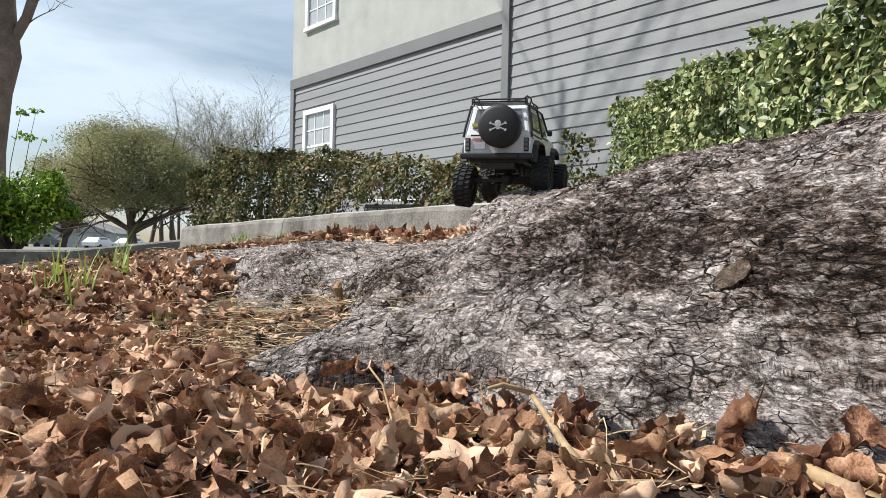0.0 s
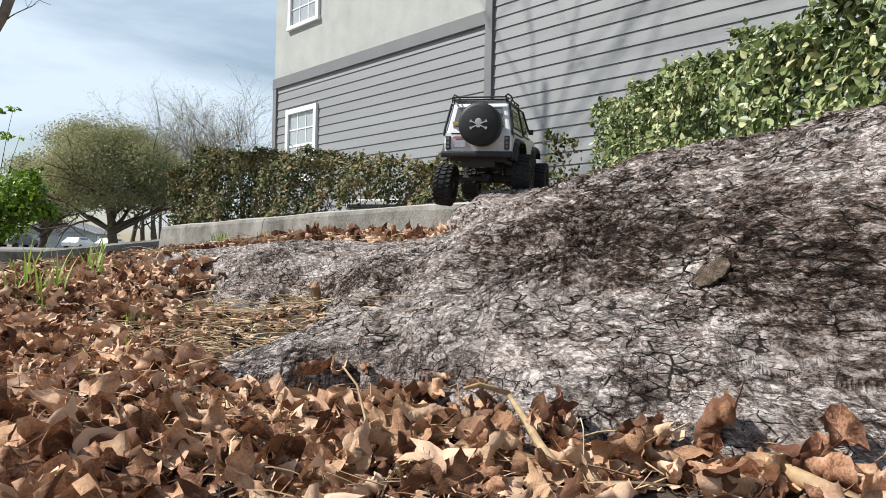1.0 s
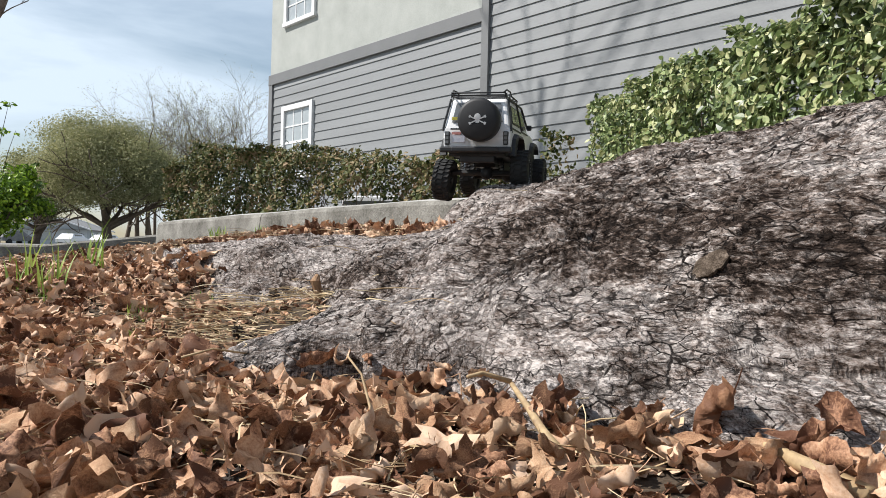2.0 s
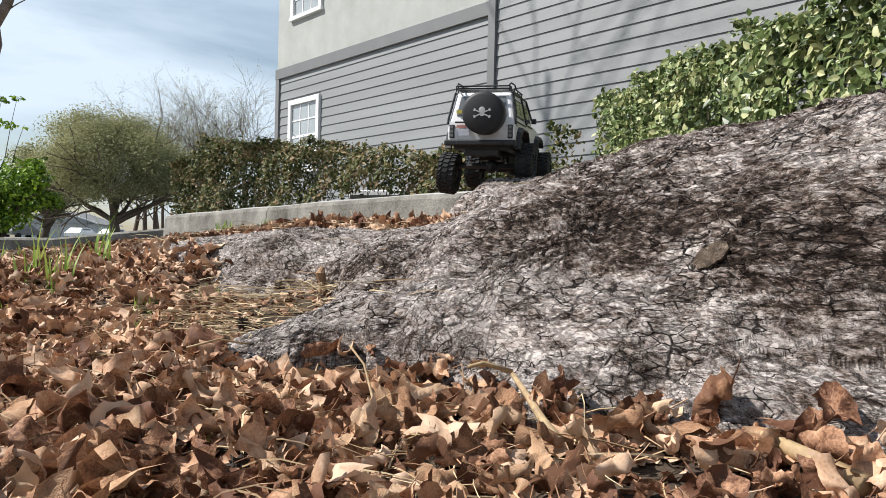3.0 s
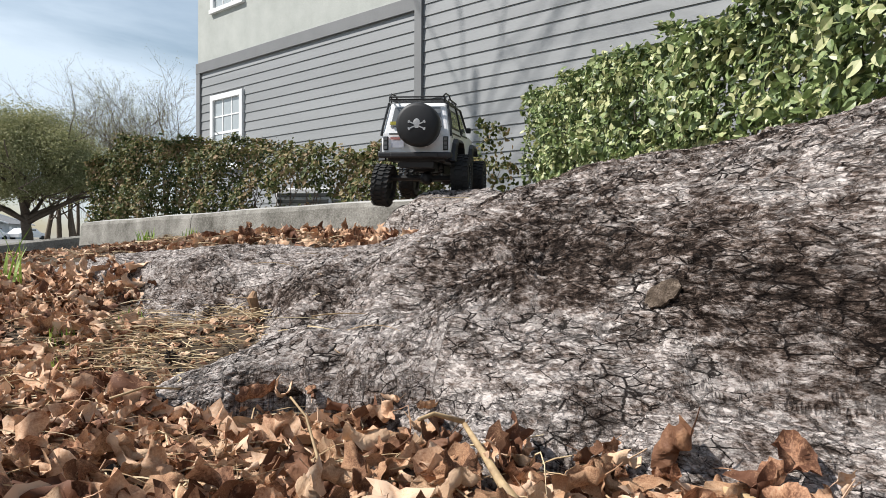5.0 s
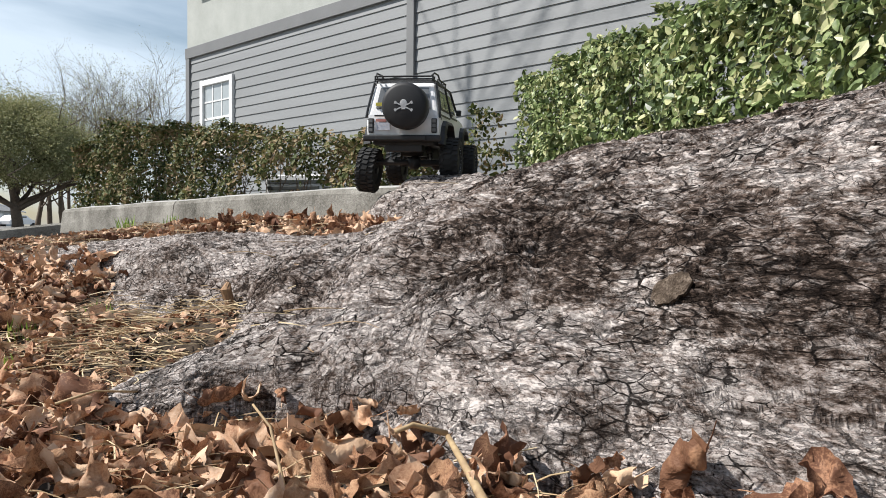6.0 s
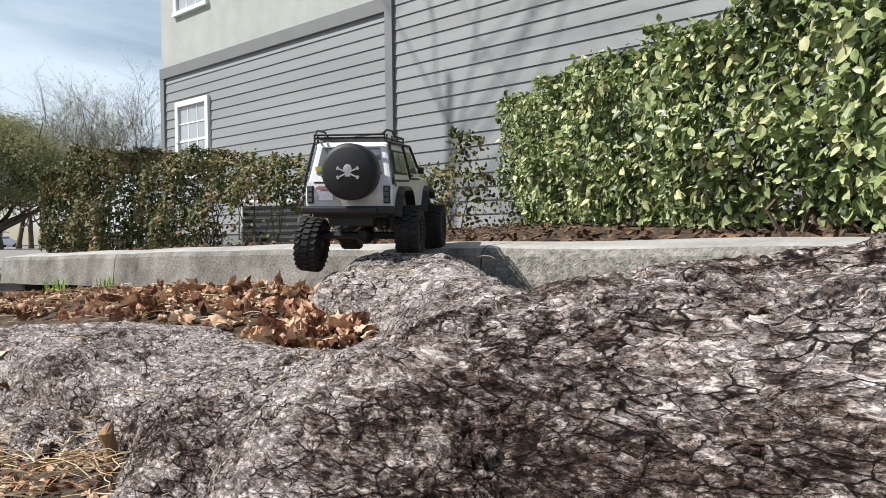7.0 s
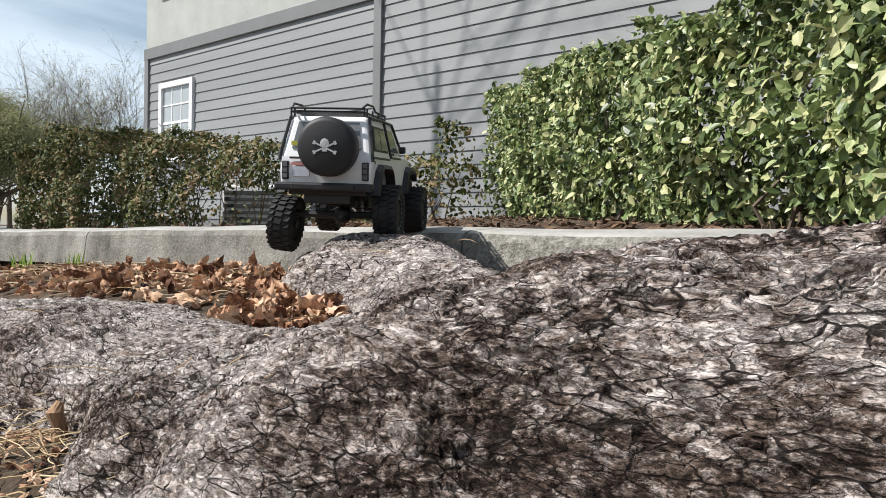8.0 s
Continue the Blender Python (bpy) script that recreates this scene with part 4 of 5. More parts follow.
def seed_ball(x, y, seed):
    rng = np.random.default_rng(seed)
    r = rng.uniform(0.008, 0.011)
    bm = bmesh.new()
    bmesh.ops.create_icosphere(bm, subdivisions=3, radius=r * 0.8)
    for v in bm.verts:
        v.co *= rng.uniform(0.85, 1.0) if rng.uniform() < 0.68 else rng.uniform(1.35, 1.75)
    z = float(surface_z(np.array([x]), np.array([y]))[0])
    ob = part("seed_ball", bm, POD)
    ob.location = (x, y, z + r * 1.2 + 0.008)
    ob.rotation_euler = tuple(rng.uniform(0, 6, 3))
    tagged(ob, "dark spiky dried seed ball among leaves", "seed ball", "seed balls")


POD = shader("seed_pod", [(0.018, 0.012, 0.009), (0.05, 0.034, 0.024)], 60, 300, 0.9, 0.2)
for k, (x, y) in enumerate(((0.17, 1.16), (0.24, 1.22), (0.06, 0.92), (0.12, 0.80), (0.36, 1.40), (0.45, 1.62), (0.52, 1.55), (0.02, 0.72), (0.25, 0.74), (0.33, 1.31), (0.94, 1.95))):
    seed_ball(x, y, 60 + k)


def stick(points, r0, r1, label, material):
    n = len(points)
    ob = part("stalk", tube(points, [r0 + (r1 - r0) * k / (n - 1) for k in range(n)], 7), material, None, "", True)
    tagged(ob, label, "stalk")


stick([(0.324, 0.678, -0.033), (0.285, 0.618, -0.045), (0.254, 0.571, -0.056), (0.241, 0.541, -0.066)], 0.0028, 0.0055, "pale broken straw stalk resting against root", STRAW)
stick([(0.277, 0.699, -0.024), (0.300, 0.700, -0.022), (0.324, 0.678, -0.031)], 0.0022, 0.003, "bent pale straw stalk resting on leaves", STRAW)
stick([(0.225, 0.85, -0.015), (0.232, 0.83, -0.035), (0.215, 0.79, -0.062), (0.20, 0.76, -0.075)], 0.0012, 0.002, "thin pale stalk standing in leaves", STRAW)
stick([(0.378, 0.424, -0.056), (0.355, 0.367, -0.062), (0.34, 0.322, -0.069)], 0.006, 0.009, "pale dead twig lying on leaves", STRAW)
stick([(0.13, 1.10, -0.04), (0.17, 1.09, -0.03), (0.24, 1.11, -0.045)], 0.0018, 0.0012, "yellowed grass stalk arching over soil", STRAW)
stub = part("root_stub", tube([(0.560, 1.446, -0.02), (0.563, 1.447, 0.022), (0.556, 1.449, 0.044), (0.564, 1.452, 0.056)], [0.011, 0.009, 0.011, 0.005], 9), STUB_WOOD)
tagged(stub, "short broken tan wooden stub beside root", "stub")


def placed_leaf(k, place, size, rx, ry, rz, label):
    vs, fs = LEAVES[k]
    ob = mesh_ob("fallen_leaf", vs * size, fs, DRY_LEAF, smooth=True)
    x, y = place[:2]
    while float(root_base(np.array([x]), np.array([y]))[0][0]) > float(ground_z(x, y)) + 0.02:
        x -= 0.005
    ob.matrix_world = pose(x, y, float(surface_z(np.array([x]), np.array([y]))[0]) + 0.030, rx, ry, rz)
    tagged(ob, label, "leaf", "single fallen leaves")


for k, place, size, r, label in ((2, (0.345, 0.874, -0.050), 0.078, (80, 40, 60), "upright curled tan leaf standing against root"), (5, (0.315, 0.83, -0.066), 0.08, (30, 20, 10), "folded tan leaf lying near root"),
                                 (9, (0.336, 0.684, -0.018), 0.05, (85, 30, 130), "upright narrow brown leaf against root"),
                                 (11, (0.412, 0.471, -0.056), 0.075, (10, 60, 75), "rolled tan leaf at foot of root"), (3, (0.381, 0.528, -0.058), 0.065, (75, 25, 100), "curled tan leaf beside root"),
                                 (12, (0.27, 0.86, -0.072), 0.075, (25, 10, 30), "dark red brown leaf beside root"), (4, (0.21, 0.80, -0.075), 0.085, (60, 15, 250), "large upright tan leaf in litter")):
    placed_leaf(k, place, size, *r, label)


# ---- the toy crawler ----
def lathe(profile, n=32, axis="Y"):
    """A turned form about the y axis; profile of (radius, y)."""
    bm = bmesh.new()
    rows = [[bm.verts.new((r * math.cos(2 * math.pi * k / n), y, r * math.sin(2 * math.pi * k / n))) for k in range(n)] for r, y in profile]
    for a, b in zip(rows[:-1], rows[1:]):
        for k in range(n):
            bm.faces.new((a[k], a[(k + 1) % n], b[(k + 1) % n], b[k]))
    for row in (rows[0], rows[-1]):
        bm.faces.new(row)
    return bm


TYRE_R, TYRE_W = 0.056, 0.046


def tyre_mesh():
    w = TYRE_W / 2
    bm = lathe([(0.031, -w * 0.72), (0.034, -w * 0.93), (0.042, -w), (0.049, -w * 0.96), (0.0525, -w * 0.85), (0.053, 0), (0.0525, w * 0.85), (0.049, w * 0.96), (0.042, w), (0.034, w * 0.93), (0.031, w * 0.72)], 40)
    n = 26
    for k in range(n):
        for row, (y0, y1, off) in enumerate(((-w * 1.01, -w * 0.42, 0.0), (-w * 0.36, w * 0.36, 0.5), (w * 0.42, w * 1.01, 0.25))):
            a = 2 * math.pi * (k + off) / n
            half = 0.30 * 2 * math.pi / n * (1.0 if k % 2 else 1.25)
            made = []
            for rr in (0.050, TYRE_R):
                for aa, yy in ((a - half, y0), (a + half, y0 + 0.003), (a + half, y1), (a - half, y1 - 0.003)):
                    rad = rr - (0.0025 if row != 1 and abs(yy) > w * 0.9 else 0)
                    made.append(bm.verts.new((rad * math.cos(aa), yy, rad * math.sin(aa))))
            for f in ((4, 5, 6, 7), (0, 1, 5, 4), (1, 2, 6, 5), (2, 3, 7, 6), (3, 0, 4, 7)):
                bm.faces.new([made[i] for i in f])
    return bm


def rim_mesh():
    w = TYRE_W / 2
    bm = lathe([(0.0305, -w * 0.7), (0.0305, w * 0.7), (0.027, w * 0.74), (0.025, w * 0.55), (0.024, w * 0.1), (0.006, w * 0.1), (0.006, -w * 0.6)], 32)
    for k in range(8):
        a = 2 * math.pi * k / 8
        g = bmesh.ops.create_cube(bm, size=1.0)
        m = Matrix.Rotation(-a, 4, "Y") @ Matrix.Translation((0.0155, w * 0.32, 0)) @ Matrix.Diagonal((0.020, 0.007, 0.0042, 1))
        bmesh.ops.transform(bm, matrix=m, verts=g["verts"])
    return bm


def ring_mesh():
    w = TYRE_W / 2
    bm = lathe([(0.0335, w * 0.72), (0.0335, w * 0.82), (0.0275, w * 0.82), (0.0275, w * 0.72)], 32)
    return bm


def bolt_ring_mesh():
    w = TYRE_W / 2
    bm = bmesh.new()
    for k in range(20):
        a = 2 * math.pi * k / 20
        g = bmesh.ops.create_icosphere(bm, subdivisions=1, radius=0.00155)
        bmesh.ops.translate(bm, verts=g["verts"], vec=(0.0305 * math.cos(a), w * 0.83, 0.0305 * math.sin(a)))
    g = bmesh.ops.create_cone(bm, cap_ends=True, segments=6, radius1=0.0045, radius2=0.0045, depth=0.008)
    bmesh.ops.transform(bm, matrix=Matrix.Translation((0, w * 0.35, 0)) @ Matrix.Rotation(math.pi / 2, 4, "X"), verts=g["verts"])
    return bm


def crawler(m):
    """A tenth-scale trail truck; x ahead, y left, z up from the ground under the back axle."""
    car = thing("toy_crawler", "white radio controlled toy off-road truck with black trim and knobbly tyres", "toy truck", m)
    W, WR, BELT, ROOF = 0.087, 0.073, 0.166, 0.243

    def width(z):
        return W - 0.003 * max(0, (0.12 - z) / 0.03) if z <= BELT else W - (W - WR) * (z - BELT) / (ROOF - BELT)

    # lower shell with open wheel arches
    low = [(-0.088, 0.118), (-0.090, 0.140), (-0.086, BELT), (0.208, BELT + 0.012), (0.27, 0.176), (0.335, 0.168), (0.352, 0.160), (0.354, 0.128), (0.345, 0.126),
           (0.338, 0.146), (0.318, 0.154), (0.270, 0.154), (0.250, 0.143), (0.232, 0.100), (0.088, 0.100), (0.066, 0.141), (0.046, 0.152), (-0.028, 0.152), (-0.052, 0.140), (-0.068, 0.108), (-0.082, 0.108)]
    bm = bmesh.new()
    sides = []
    for s in (-1, 1):
        sides.append([bm.verts.new((x, s * (width(min(z, BELT)) - (0.012 if x > 0.34 else 0)), z)) for x, z in low])
        bm.faces.new(sides[-1])
    n = len(low)
    for i in range(n):
        j = (i + 1) % n
        if i in (2,):
            continue
        bm.faces.new((sides[0][i], sides[0][j], sides[1][j], sides[1][i]))
    body = part("body", bm, CAR_WHITE, car, "glossy white moulded body shell")
    bev = body.modifiers.new("bevel", "BEVEL")
    bev.width, bev.segments, bev.limit_method, bev.angle_limit = 0.006, 3, "ANGLE", radians(28)
    # cab with real window openings
    def pane_outline(pts, s, out):
        return [(x, s * (width(z) + out), z) for x, z in pts]

    bm = bmesh.new()
    cab = [(-0.086, BELT), (-0.062, ROOF), (0.150, ROOF + 0.002), (0.206, BELT + 0.030), (0.208, BELT + 0.010)]
    rows = [[bm.verts.new((x, s * width(z), z)) for x, z in cab] for s in (-1, 1)]
    for r in rows:
        bm.faces.new(r)
    for i in range(4):
        bm.faces.new((rows[0][i], rows[0][i + 1], rows[1][i + 1], rows[1][i]))
    top = part("cab", bm, CAR_WHITE, car)
    bev = top.modifiers.new("bevel", "BEVEL")
    bev.width, bev.segments, bev.limit_method, bev.angle_limit = 0.009, 3, "ANGLE", radians(28)
    hood = bmesh.new()
    add_box(hood, (0.215, -0.070, 0.168), (0.345, 0.070, 0.184), 0.006)
    for v in hood.verts:
        v.co.z += -0.0010 - 0.065 * (v.co.x - 0.215)
    part("bonnet", hood, CAR_WHITE, car)

    def panel(name, pts, s, out, thick, material, label="", parent=car):
        bm = bmesh.new()
        a = [bm.verts.new(p) for p in pane_outline(pts, s, out)]
        b = [bm.verts.new((p[0], p[1] - s * thick, p[2])) for p in pane_outline(pts, s, out)]
        bm.faces.new(a)
        bm.faces.new(b[::-1])
        for i in range(len(a)):
            j = (i + 1) % len(a)
            bm.faces.new((a[i], a[j], b[j], b[i]))
        return part(name, bm, material, parent, label)

    for s in (-1, 1):
        frame_pts = [(-0.058, 0.180), (-0.046, 0.228), (0.054, 0.228), (0.066, 0.180)]
        panel("window_frame", frame_pts, s, 0.0018, 0.003, CAR_BLACK, "black window frame")
        panel("window", [(-0.052, 0.184), (-0.042, 0.224), (0.001, 0.224), (0.001, 0.184)], s, 0.0028, 0.002, CAR_GLASS, "dull grey window")
        panel("window", [(0.006, 0.184), (0.006, 0.224), (0.050, 0.224), (0.060, 0.184)], s, 0.0028, 0.002, CAR_GLASS, "dull grey window")
        panel("window", [(0.090, 0.184), (0.079, 0.229), (0.134, 0.229), (0.152, 0.218), (0.180, 0.184)], s, 0.0018, 0.002, CAR_GLASS, "pale grey door window")
        bm = bmesh.new()
        def on(x, z, o=0.002):
            return (x, s * (width(z) + o), z)
        add_tube(bm, [on(-0.086, 0.160), on(-0.081, 0.182), on(-0.063, 0.239)], 0.0030, 6)
        add_tube(bm, [on(-0.063, 0.241), on(0.05, 0.243), on(0.148, 0.243), on(0.204, 0.196)], 0.0030, 6)
        add_tube(bm, [on(0.066, 0.243), on(0.078, 0.205), on(0.086, 0.172)], 0.0028, 6)
        part("roll_bar", bm, CAR_BLACK, car, "black outer roll bar")
        part("rub_strip", box((-0.070, s * (W + 0.0005) - 0.001, 0.1655), (0.076, s * (W + 0.0005) + 0.001, 0.1695)), CAR_BLACK, car)
        part("rub_strip", box((0.084, s * (W + 0.0005) - 0.001, 0.1700), (0.196, s * (W + 0.0005) + 0.001, 0.1738)), CAR_BLACK, car)
        part("door_handle", box((0.090, s * (W + 0.001) - 0.0022, 0.1765), (0.110, s * (W + 0.001) + 0.0022, 0.1815), 0.001), CAR_BLACK, car)
        part("mirror", box((0.178, s * (W + 0.007) - 0.007, 0.184), (0.187, s * (W + 0.007) + 0.007, 0.199), 0.003), CAR_BLACK, car)
        part("tail_light", box((-0.0935, s * 0.076 - 0.0065, 0.124), (-0.083, s * 0.076 + 0.0065, 0.158), 0.002), CAR_BLACK, car)
        bm = bmesh.new()
        for k in range(3):
            add_box(bm, (-0.0945, s * 0.076 - 0.0042, 0.127 + 0.0105 * k), (-0.0930, s * 0.076 + 0.0042, 0.1345 + 0.0105 * k))
        part("light_lens", bm, CAR_GLASS, car)
        part("badge", box((-0.066, s * (W + 0.0006) - 0.0006, 0.156), (-0.056, s * (W + 0.0006) + 0.0006, 0.162)), TRIM, car)
        bm = bmesh.new()
        for a, l in ((0.1, 0.016), (0.9, 0.013), (2.0, 0.013), (-0.6, 0.012), (2.6, 0.010)):
            g = bmesh.ops.create_cube(bm, size=1.0)
            bmesh.ops.transform(bm, matrix=Matrix.Translation((0.073 + 0.002 * math.cos(a), s * (W + 0.0005), 0.146)) @ Matrix.Rotation(a, 4, "Y") @ Matrix.Diagonal((l, 0.0008, 0.0016, 1)), verts=g["verts"])
        part("decal", bm, CAR_BLACK, car, "small black decal")
        part("decal", box((0.186, s * (W + 0.0005) - 0.0005, 0.108), (0.222, s * (W + 0.0005) + 0.0005, 0.113)), CAR_BLACK, car, "small black bar decal")
        for pts in ([(-0.074, 0.100), (-0.055, 0.144), (-0.030, 0.157), (0.048, 0.157), (0.070, 0.146), (0.094, 0.100)], [(0.226, 0.100), (0.246, 0.146), (0.268, 0.158), (0.320, 0.158), (0.343, 0.150), (0.356, 0.128)]):
            bm = bmesh.new()
            ring = []
            inner = [(x + (0.006 if i < 2 else -0.006 if i > 3 else 0), z - (0.006 if 0 < i < 5 else 0)) for i, (x, z) in enumerate(pts)]
            for (x, z), (xi, zi) in zip(pts, inner):
                ring.append([bm.verts.new(v) for v in ((x, s * (W - 0.004), z), (x, s * (W + 0.010), z - 0.002), (xi, s * (W + 0.014), zi - 0.003), (xi, s * (W - 0.006), zi - 0.002))])
            for a, b in zip(ring[:-1], ring[1:]):
                for i in range(4):
                    bm.faces.new((a[i], a[(i + 1) % 4], b[(i + 1) % 4], b[i]))
            bm.faces.new(ring[0])
            bm.faces.new(ring[-1][::-1])
            part("fender_flare", bm, CAR_BLACK, car, "matt black fender flare")
        part("rock_rail", box((0.090, s * (W - 0.004) - 0.006, 0.088), (0.232, s * (W - 0.004) + 0.006, 0.100), 0.003), CAR_BLACK, car)
        part("head_light", lathe([(0.001, 0.0), (0.010, 0.0005), (0.0115, 0.003), (0.0115, 0.008)], 18), CAR_GLASS, car).matrix_basis = pose(0.3565, s * 0.052, 0.147, 0, 0, 90)
    # tail, windscreen and nose
    def slab(name, pts, material, label=""):
        bm = bmesh.new()
        f = bm.faces.new([bm.verts.new(p) for p in pts])
        ext = bmesh.ops.extrude_face_region(bm, geom=[f])
        nrm = (Vector(pts[1]) - Vector(pts[0])).cross(Vector(pts[2]) - Vector(pts[1])).normalized()
        bmesh.ops.translate(bm, verts=[v for v in ext["geom"] if isinstance(v, bmesh.types.BMVert)], vec=nrm * 0.002)
        return part(name, bm, material, car, label)

    slab("rear_window", [(-0.0835, 0.066, 0.182), (-0.0675, 0.058, 0.232), (-0.0675, -0.058, 0.232), (-0.0835, -0.066, 0.182)], CAR_GLASS, "grey rear window")
    slab("windscreen", [(0.2035, -0.070, 0.200), (0.2035, 0.070, 0.200), (0.1565, 0.066, 0.240), (0.1565, -0.066, 0.240)], CAR_GLASS)
    part("window_sticker", box((-0.0868, 0.044, 0.187), (-0.0845, 0.066, 0.195)), STICKER_YELLOW, car, "small yellow sticker")
    part("plate_sticker", box((-0.0918, 0.030, 0.130), (-0.0900, 0.062, 0.148)), STICKER_PALE, car, "faded pale sticker")
    part("plate_sticker", box((-0.0922, 0.040, 0.150), (-0.0898, 0.064, 0.156)), STICKER_RED, car, "small red sticker")
    part("rear_bar", box((-0.0925, 0.036, 0.162), (-0.0885, 0.068, 0.166), 0.001), CAR_BLACK, car)
    bm = box((-0.106, -0.093, 0.104), (-0.086, 0.093, 0.119), 0.004)
    add_box(bm, (-0.111, -0.060, 0.106), (-0.104, 0.060, 0.117), 0.002)
    part("rear_bumper", bm, CAR_BLACK, car, "black plastic rear bumper")
    bm = box((0.352, -0.085, 0.108), (0.378, 0.085, 0.126), 0.004)
    add_box(bm, (0.372, -0.03, 0.126), (0.377, 0.03, 0.142), 0.002)
    part("front_bumper", bm, CAR_BLACK, car)
    bm = box((0.350, -0.074, 0.130), (0.3575, 0.074, 0.160), 0.002)
    for k in range(7):
        add_box(bm, (0.3575, -0.036 + k * 0.012 - 0.002, 0.134), (0.3600, -0.036 + k * 0.012 + 0.002, 0.157))
    part("grille", bm, CAR_BLACK, car)
    # spare wheel under its cover
    cover = part("spare_wheel_cover", lathe([(0.001, -0.046), (0.044, -0.046), (0.0505, -0.043), (0.0535, -0.036), (0.0535, -0.006), (0.047, 0.0), (0.001, 0.0)], 48), COVER, car, "black vinyl spare wheel cover", True)
    cover.matrix_basis = pose(-0.091, -0.012, 0.184, 0, 0, -90)
    bm = bmesh.new()
    g = bmesh.ops.create_uvsphere(bm, u_segments=14, v_segments=8, radius=0.0085)
    bmesh.ops.transform(bm, matrix=Matrix.Translation((0, -0.0462, 0.005)) @ Matrix.Diagonal((1, 0.10, 1.05, 1)), verts=g["verts"])
    g = bmesh.ops.create_cube(bm, size=1.0)
    bmesh.ops.transform(bm, matrix=Matrix.Translation((0, -0.0463, -0.005)) @ Matrix.Diagonal((0.009, 0.0008, 0.008, 1)), verts=g["verts"])
    for a in (0.42, -0.42):
        for off, sz in ((0, (0.042, 0.0008, 0.0028, 1)), (0.021, (0.0045, 0.0009, 0.0065, 1)), (-0.021, (0.0045, 0.0009, 0.0065, 1))):
            g = bmesh.ops.create_cube(bm, size=1.0)
            bmesh.ops.transform(bm, matrix=Matrix.Translation((0, -0.0464, -0.002)) @ Matrix.Rotation(a, 4, "Y") @ Matrix.Translation((off, 0, 0)) @ Matrix.Diagonal(sz), verts=g["verts"])
    part("emblem", bm, EMBLEM, cover, "white crossed bar emblem")
    # roof rack
    z0, z1 = 0.249, 0.266
    bm = bmesh.new()
    add_tube(bm, [(-0.082, 0.066, z1 - 0.010), (-0.060, 0.070, z1), (-0.010, 0.070, z1 + 0.001), (0.012, 0.070, z1 - 0.008), (0.108, 0.070, z1 - 0.008)], 0.0021, 6)
    add_tube(bm, [(-0.082, -0.066, z1 - 0.010), (-0.060, -0.070, z1), (-0.010, -0.070, z1 + 0.001), (0.012, -0.070, z1 - 0.008), (0.108, -0.070, z1 - 0.008)], 0.0021, 6)
    add_tube(bm, [(-0.082, 0.066, z1 - 0.010), (-0.082, -0.066, z1 - 0.010)], 0.0021, 6)
    add_tube(bm, [(0.108, 0.070, z1 - 0.008), (0.108, -0.070, z1 - 0.008)], 0.0021, 6)
    rack = part("roof_rack", bm, CAR_BLACK, car, "black tubular roof rack")
    for k in range(9):
        part("slat", box((-0.070 + 0.022 * k - 0.0025, -0.069, z0), (-0.070 + 0.022 * k + 0.0025, 0.069, z0 + 0.002)), CAR_BLACK, rack)
    for s in (-1, 1):
        part("side_rail", tube([(-0.080, s * 0.069, z0 + 0.001), (0.108, s * 0.069, z0 + 0.001)], 0.002, 6), CAR_BLACK, rack)
        for x in (-0.078, -0.058, -0.010, 0.040, 0.104):
            part("upright", tube([(x, s * 0.0695, 0.243), (x, s * 0.0695, z1 - 0.008)], 0.0019, 6), CAR_BLACK, rack)
    part("rear_rail", tube([(-0.080, 0.067, z0 + 0.001), (-0.080, -0.067, z0 + 0.001)], 0.002, 6), CAR_BLACK, rack)
    # chassis, axles, shocks
    bm = bmesh.new()
    for s in (-1, 1):
        add_box(bm, (-0.075, s * 0.032 - 0.004, 0.082), (0.345, s * 0.032 + 0.004, 0.100), 0.002)
    add_box(bm, (0.10, -0.040, 0.066), (0.19, 0.040, 0.094), 0.004)
    add_box(bm, (-0.080, -0.074, 0.096), (0.345, 0.074, 0.108), 0.002)
    add_box(bm, (0.02, -0.030, 0.072), (0.10, 0.030, 0.098), 0.004)
    add_box(bm, (0.20, -0.032, 0.070), (0.29, 0.032, 0.098), 0.004)
    add_box(bm, (-0.078, -0.045, 0.080), (-0.045, 0.045, 0.098), 0.003)
    add_tube(bm, [(0.01, -0.012, 0.060), (0.12, -0.004, 0.078)], 0.005, 8)
    part("chassis", bm, CAR_BLACK, car)
    for x in (0.0, 0.313):
        bm = tube([(x, -0.085, TYRE_R), (x, 0.085, TYRE_R)], 0.0075, 8)
        g = bmesh.ops.create_icosphere(bm, subdivisions=2, radius=0.018)
        bmesh.ops.translate(bm, verts=g["verts"], vec=(x, -0.012, TYRE_R))
        part("axle", bm, CAR_BLACK, car)
        for s in (-1, 1):
            shock = part("shock_absorber", tube([(x + 0.004, s * 0.052, TYRE_R + 0.004), (x + 0.010, s * 0.046, TYRE_R + 0.030), (x + 0.018, s * 0.040, TYRE_R + 0.066)], [0.0035, 0.0065, 0.0065], 10), STEEL, car)
            part("spring", tube([(x + 0.006 + 0.0005 * k + 0.0085 * math.cos(k * 1.05), s * 0.050 - s * 0.0003 * k + 0.0085 * math.sin(k * 1.05), TYRE_R + 0.010 + 0.0013 * k) for k in range(34)], 0.0011, 5), CAR_BLACK, shock)
            part("link", tube([(x, s * 0.040, TYRE_R - 0.004), (0.13 if x < 0.1 else 0.19, s * 0.026, 0.072)], 0.0035, 6), STEEL, car)
    tyre_me, rim_me, ring_me, bolt_me = tyre_mesh(), rim_mesh(), ring_mesh(), bolt_ring_mesh()
    first = None
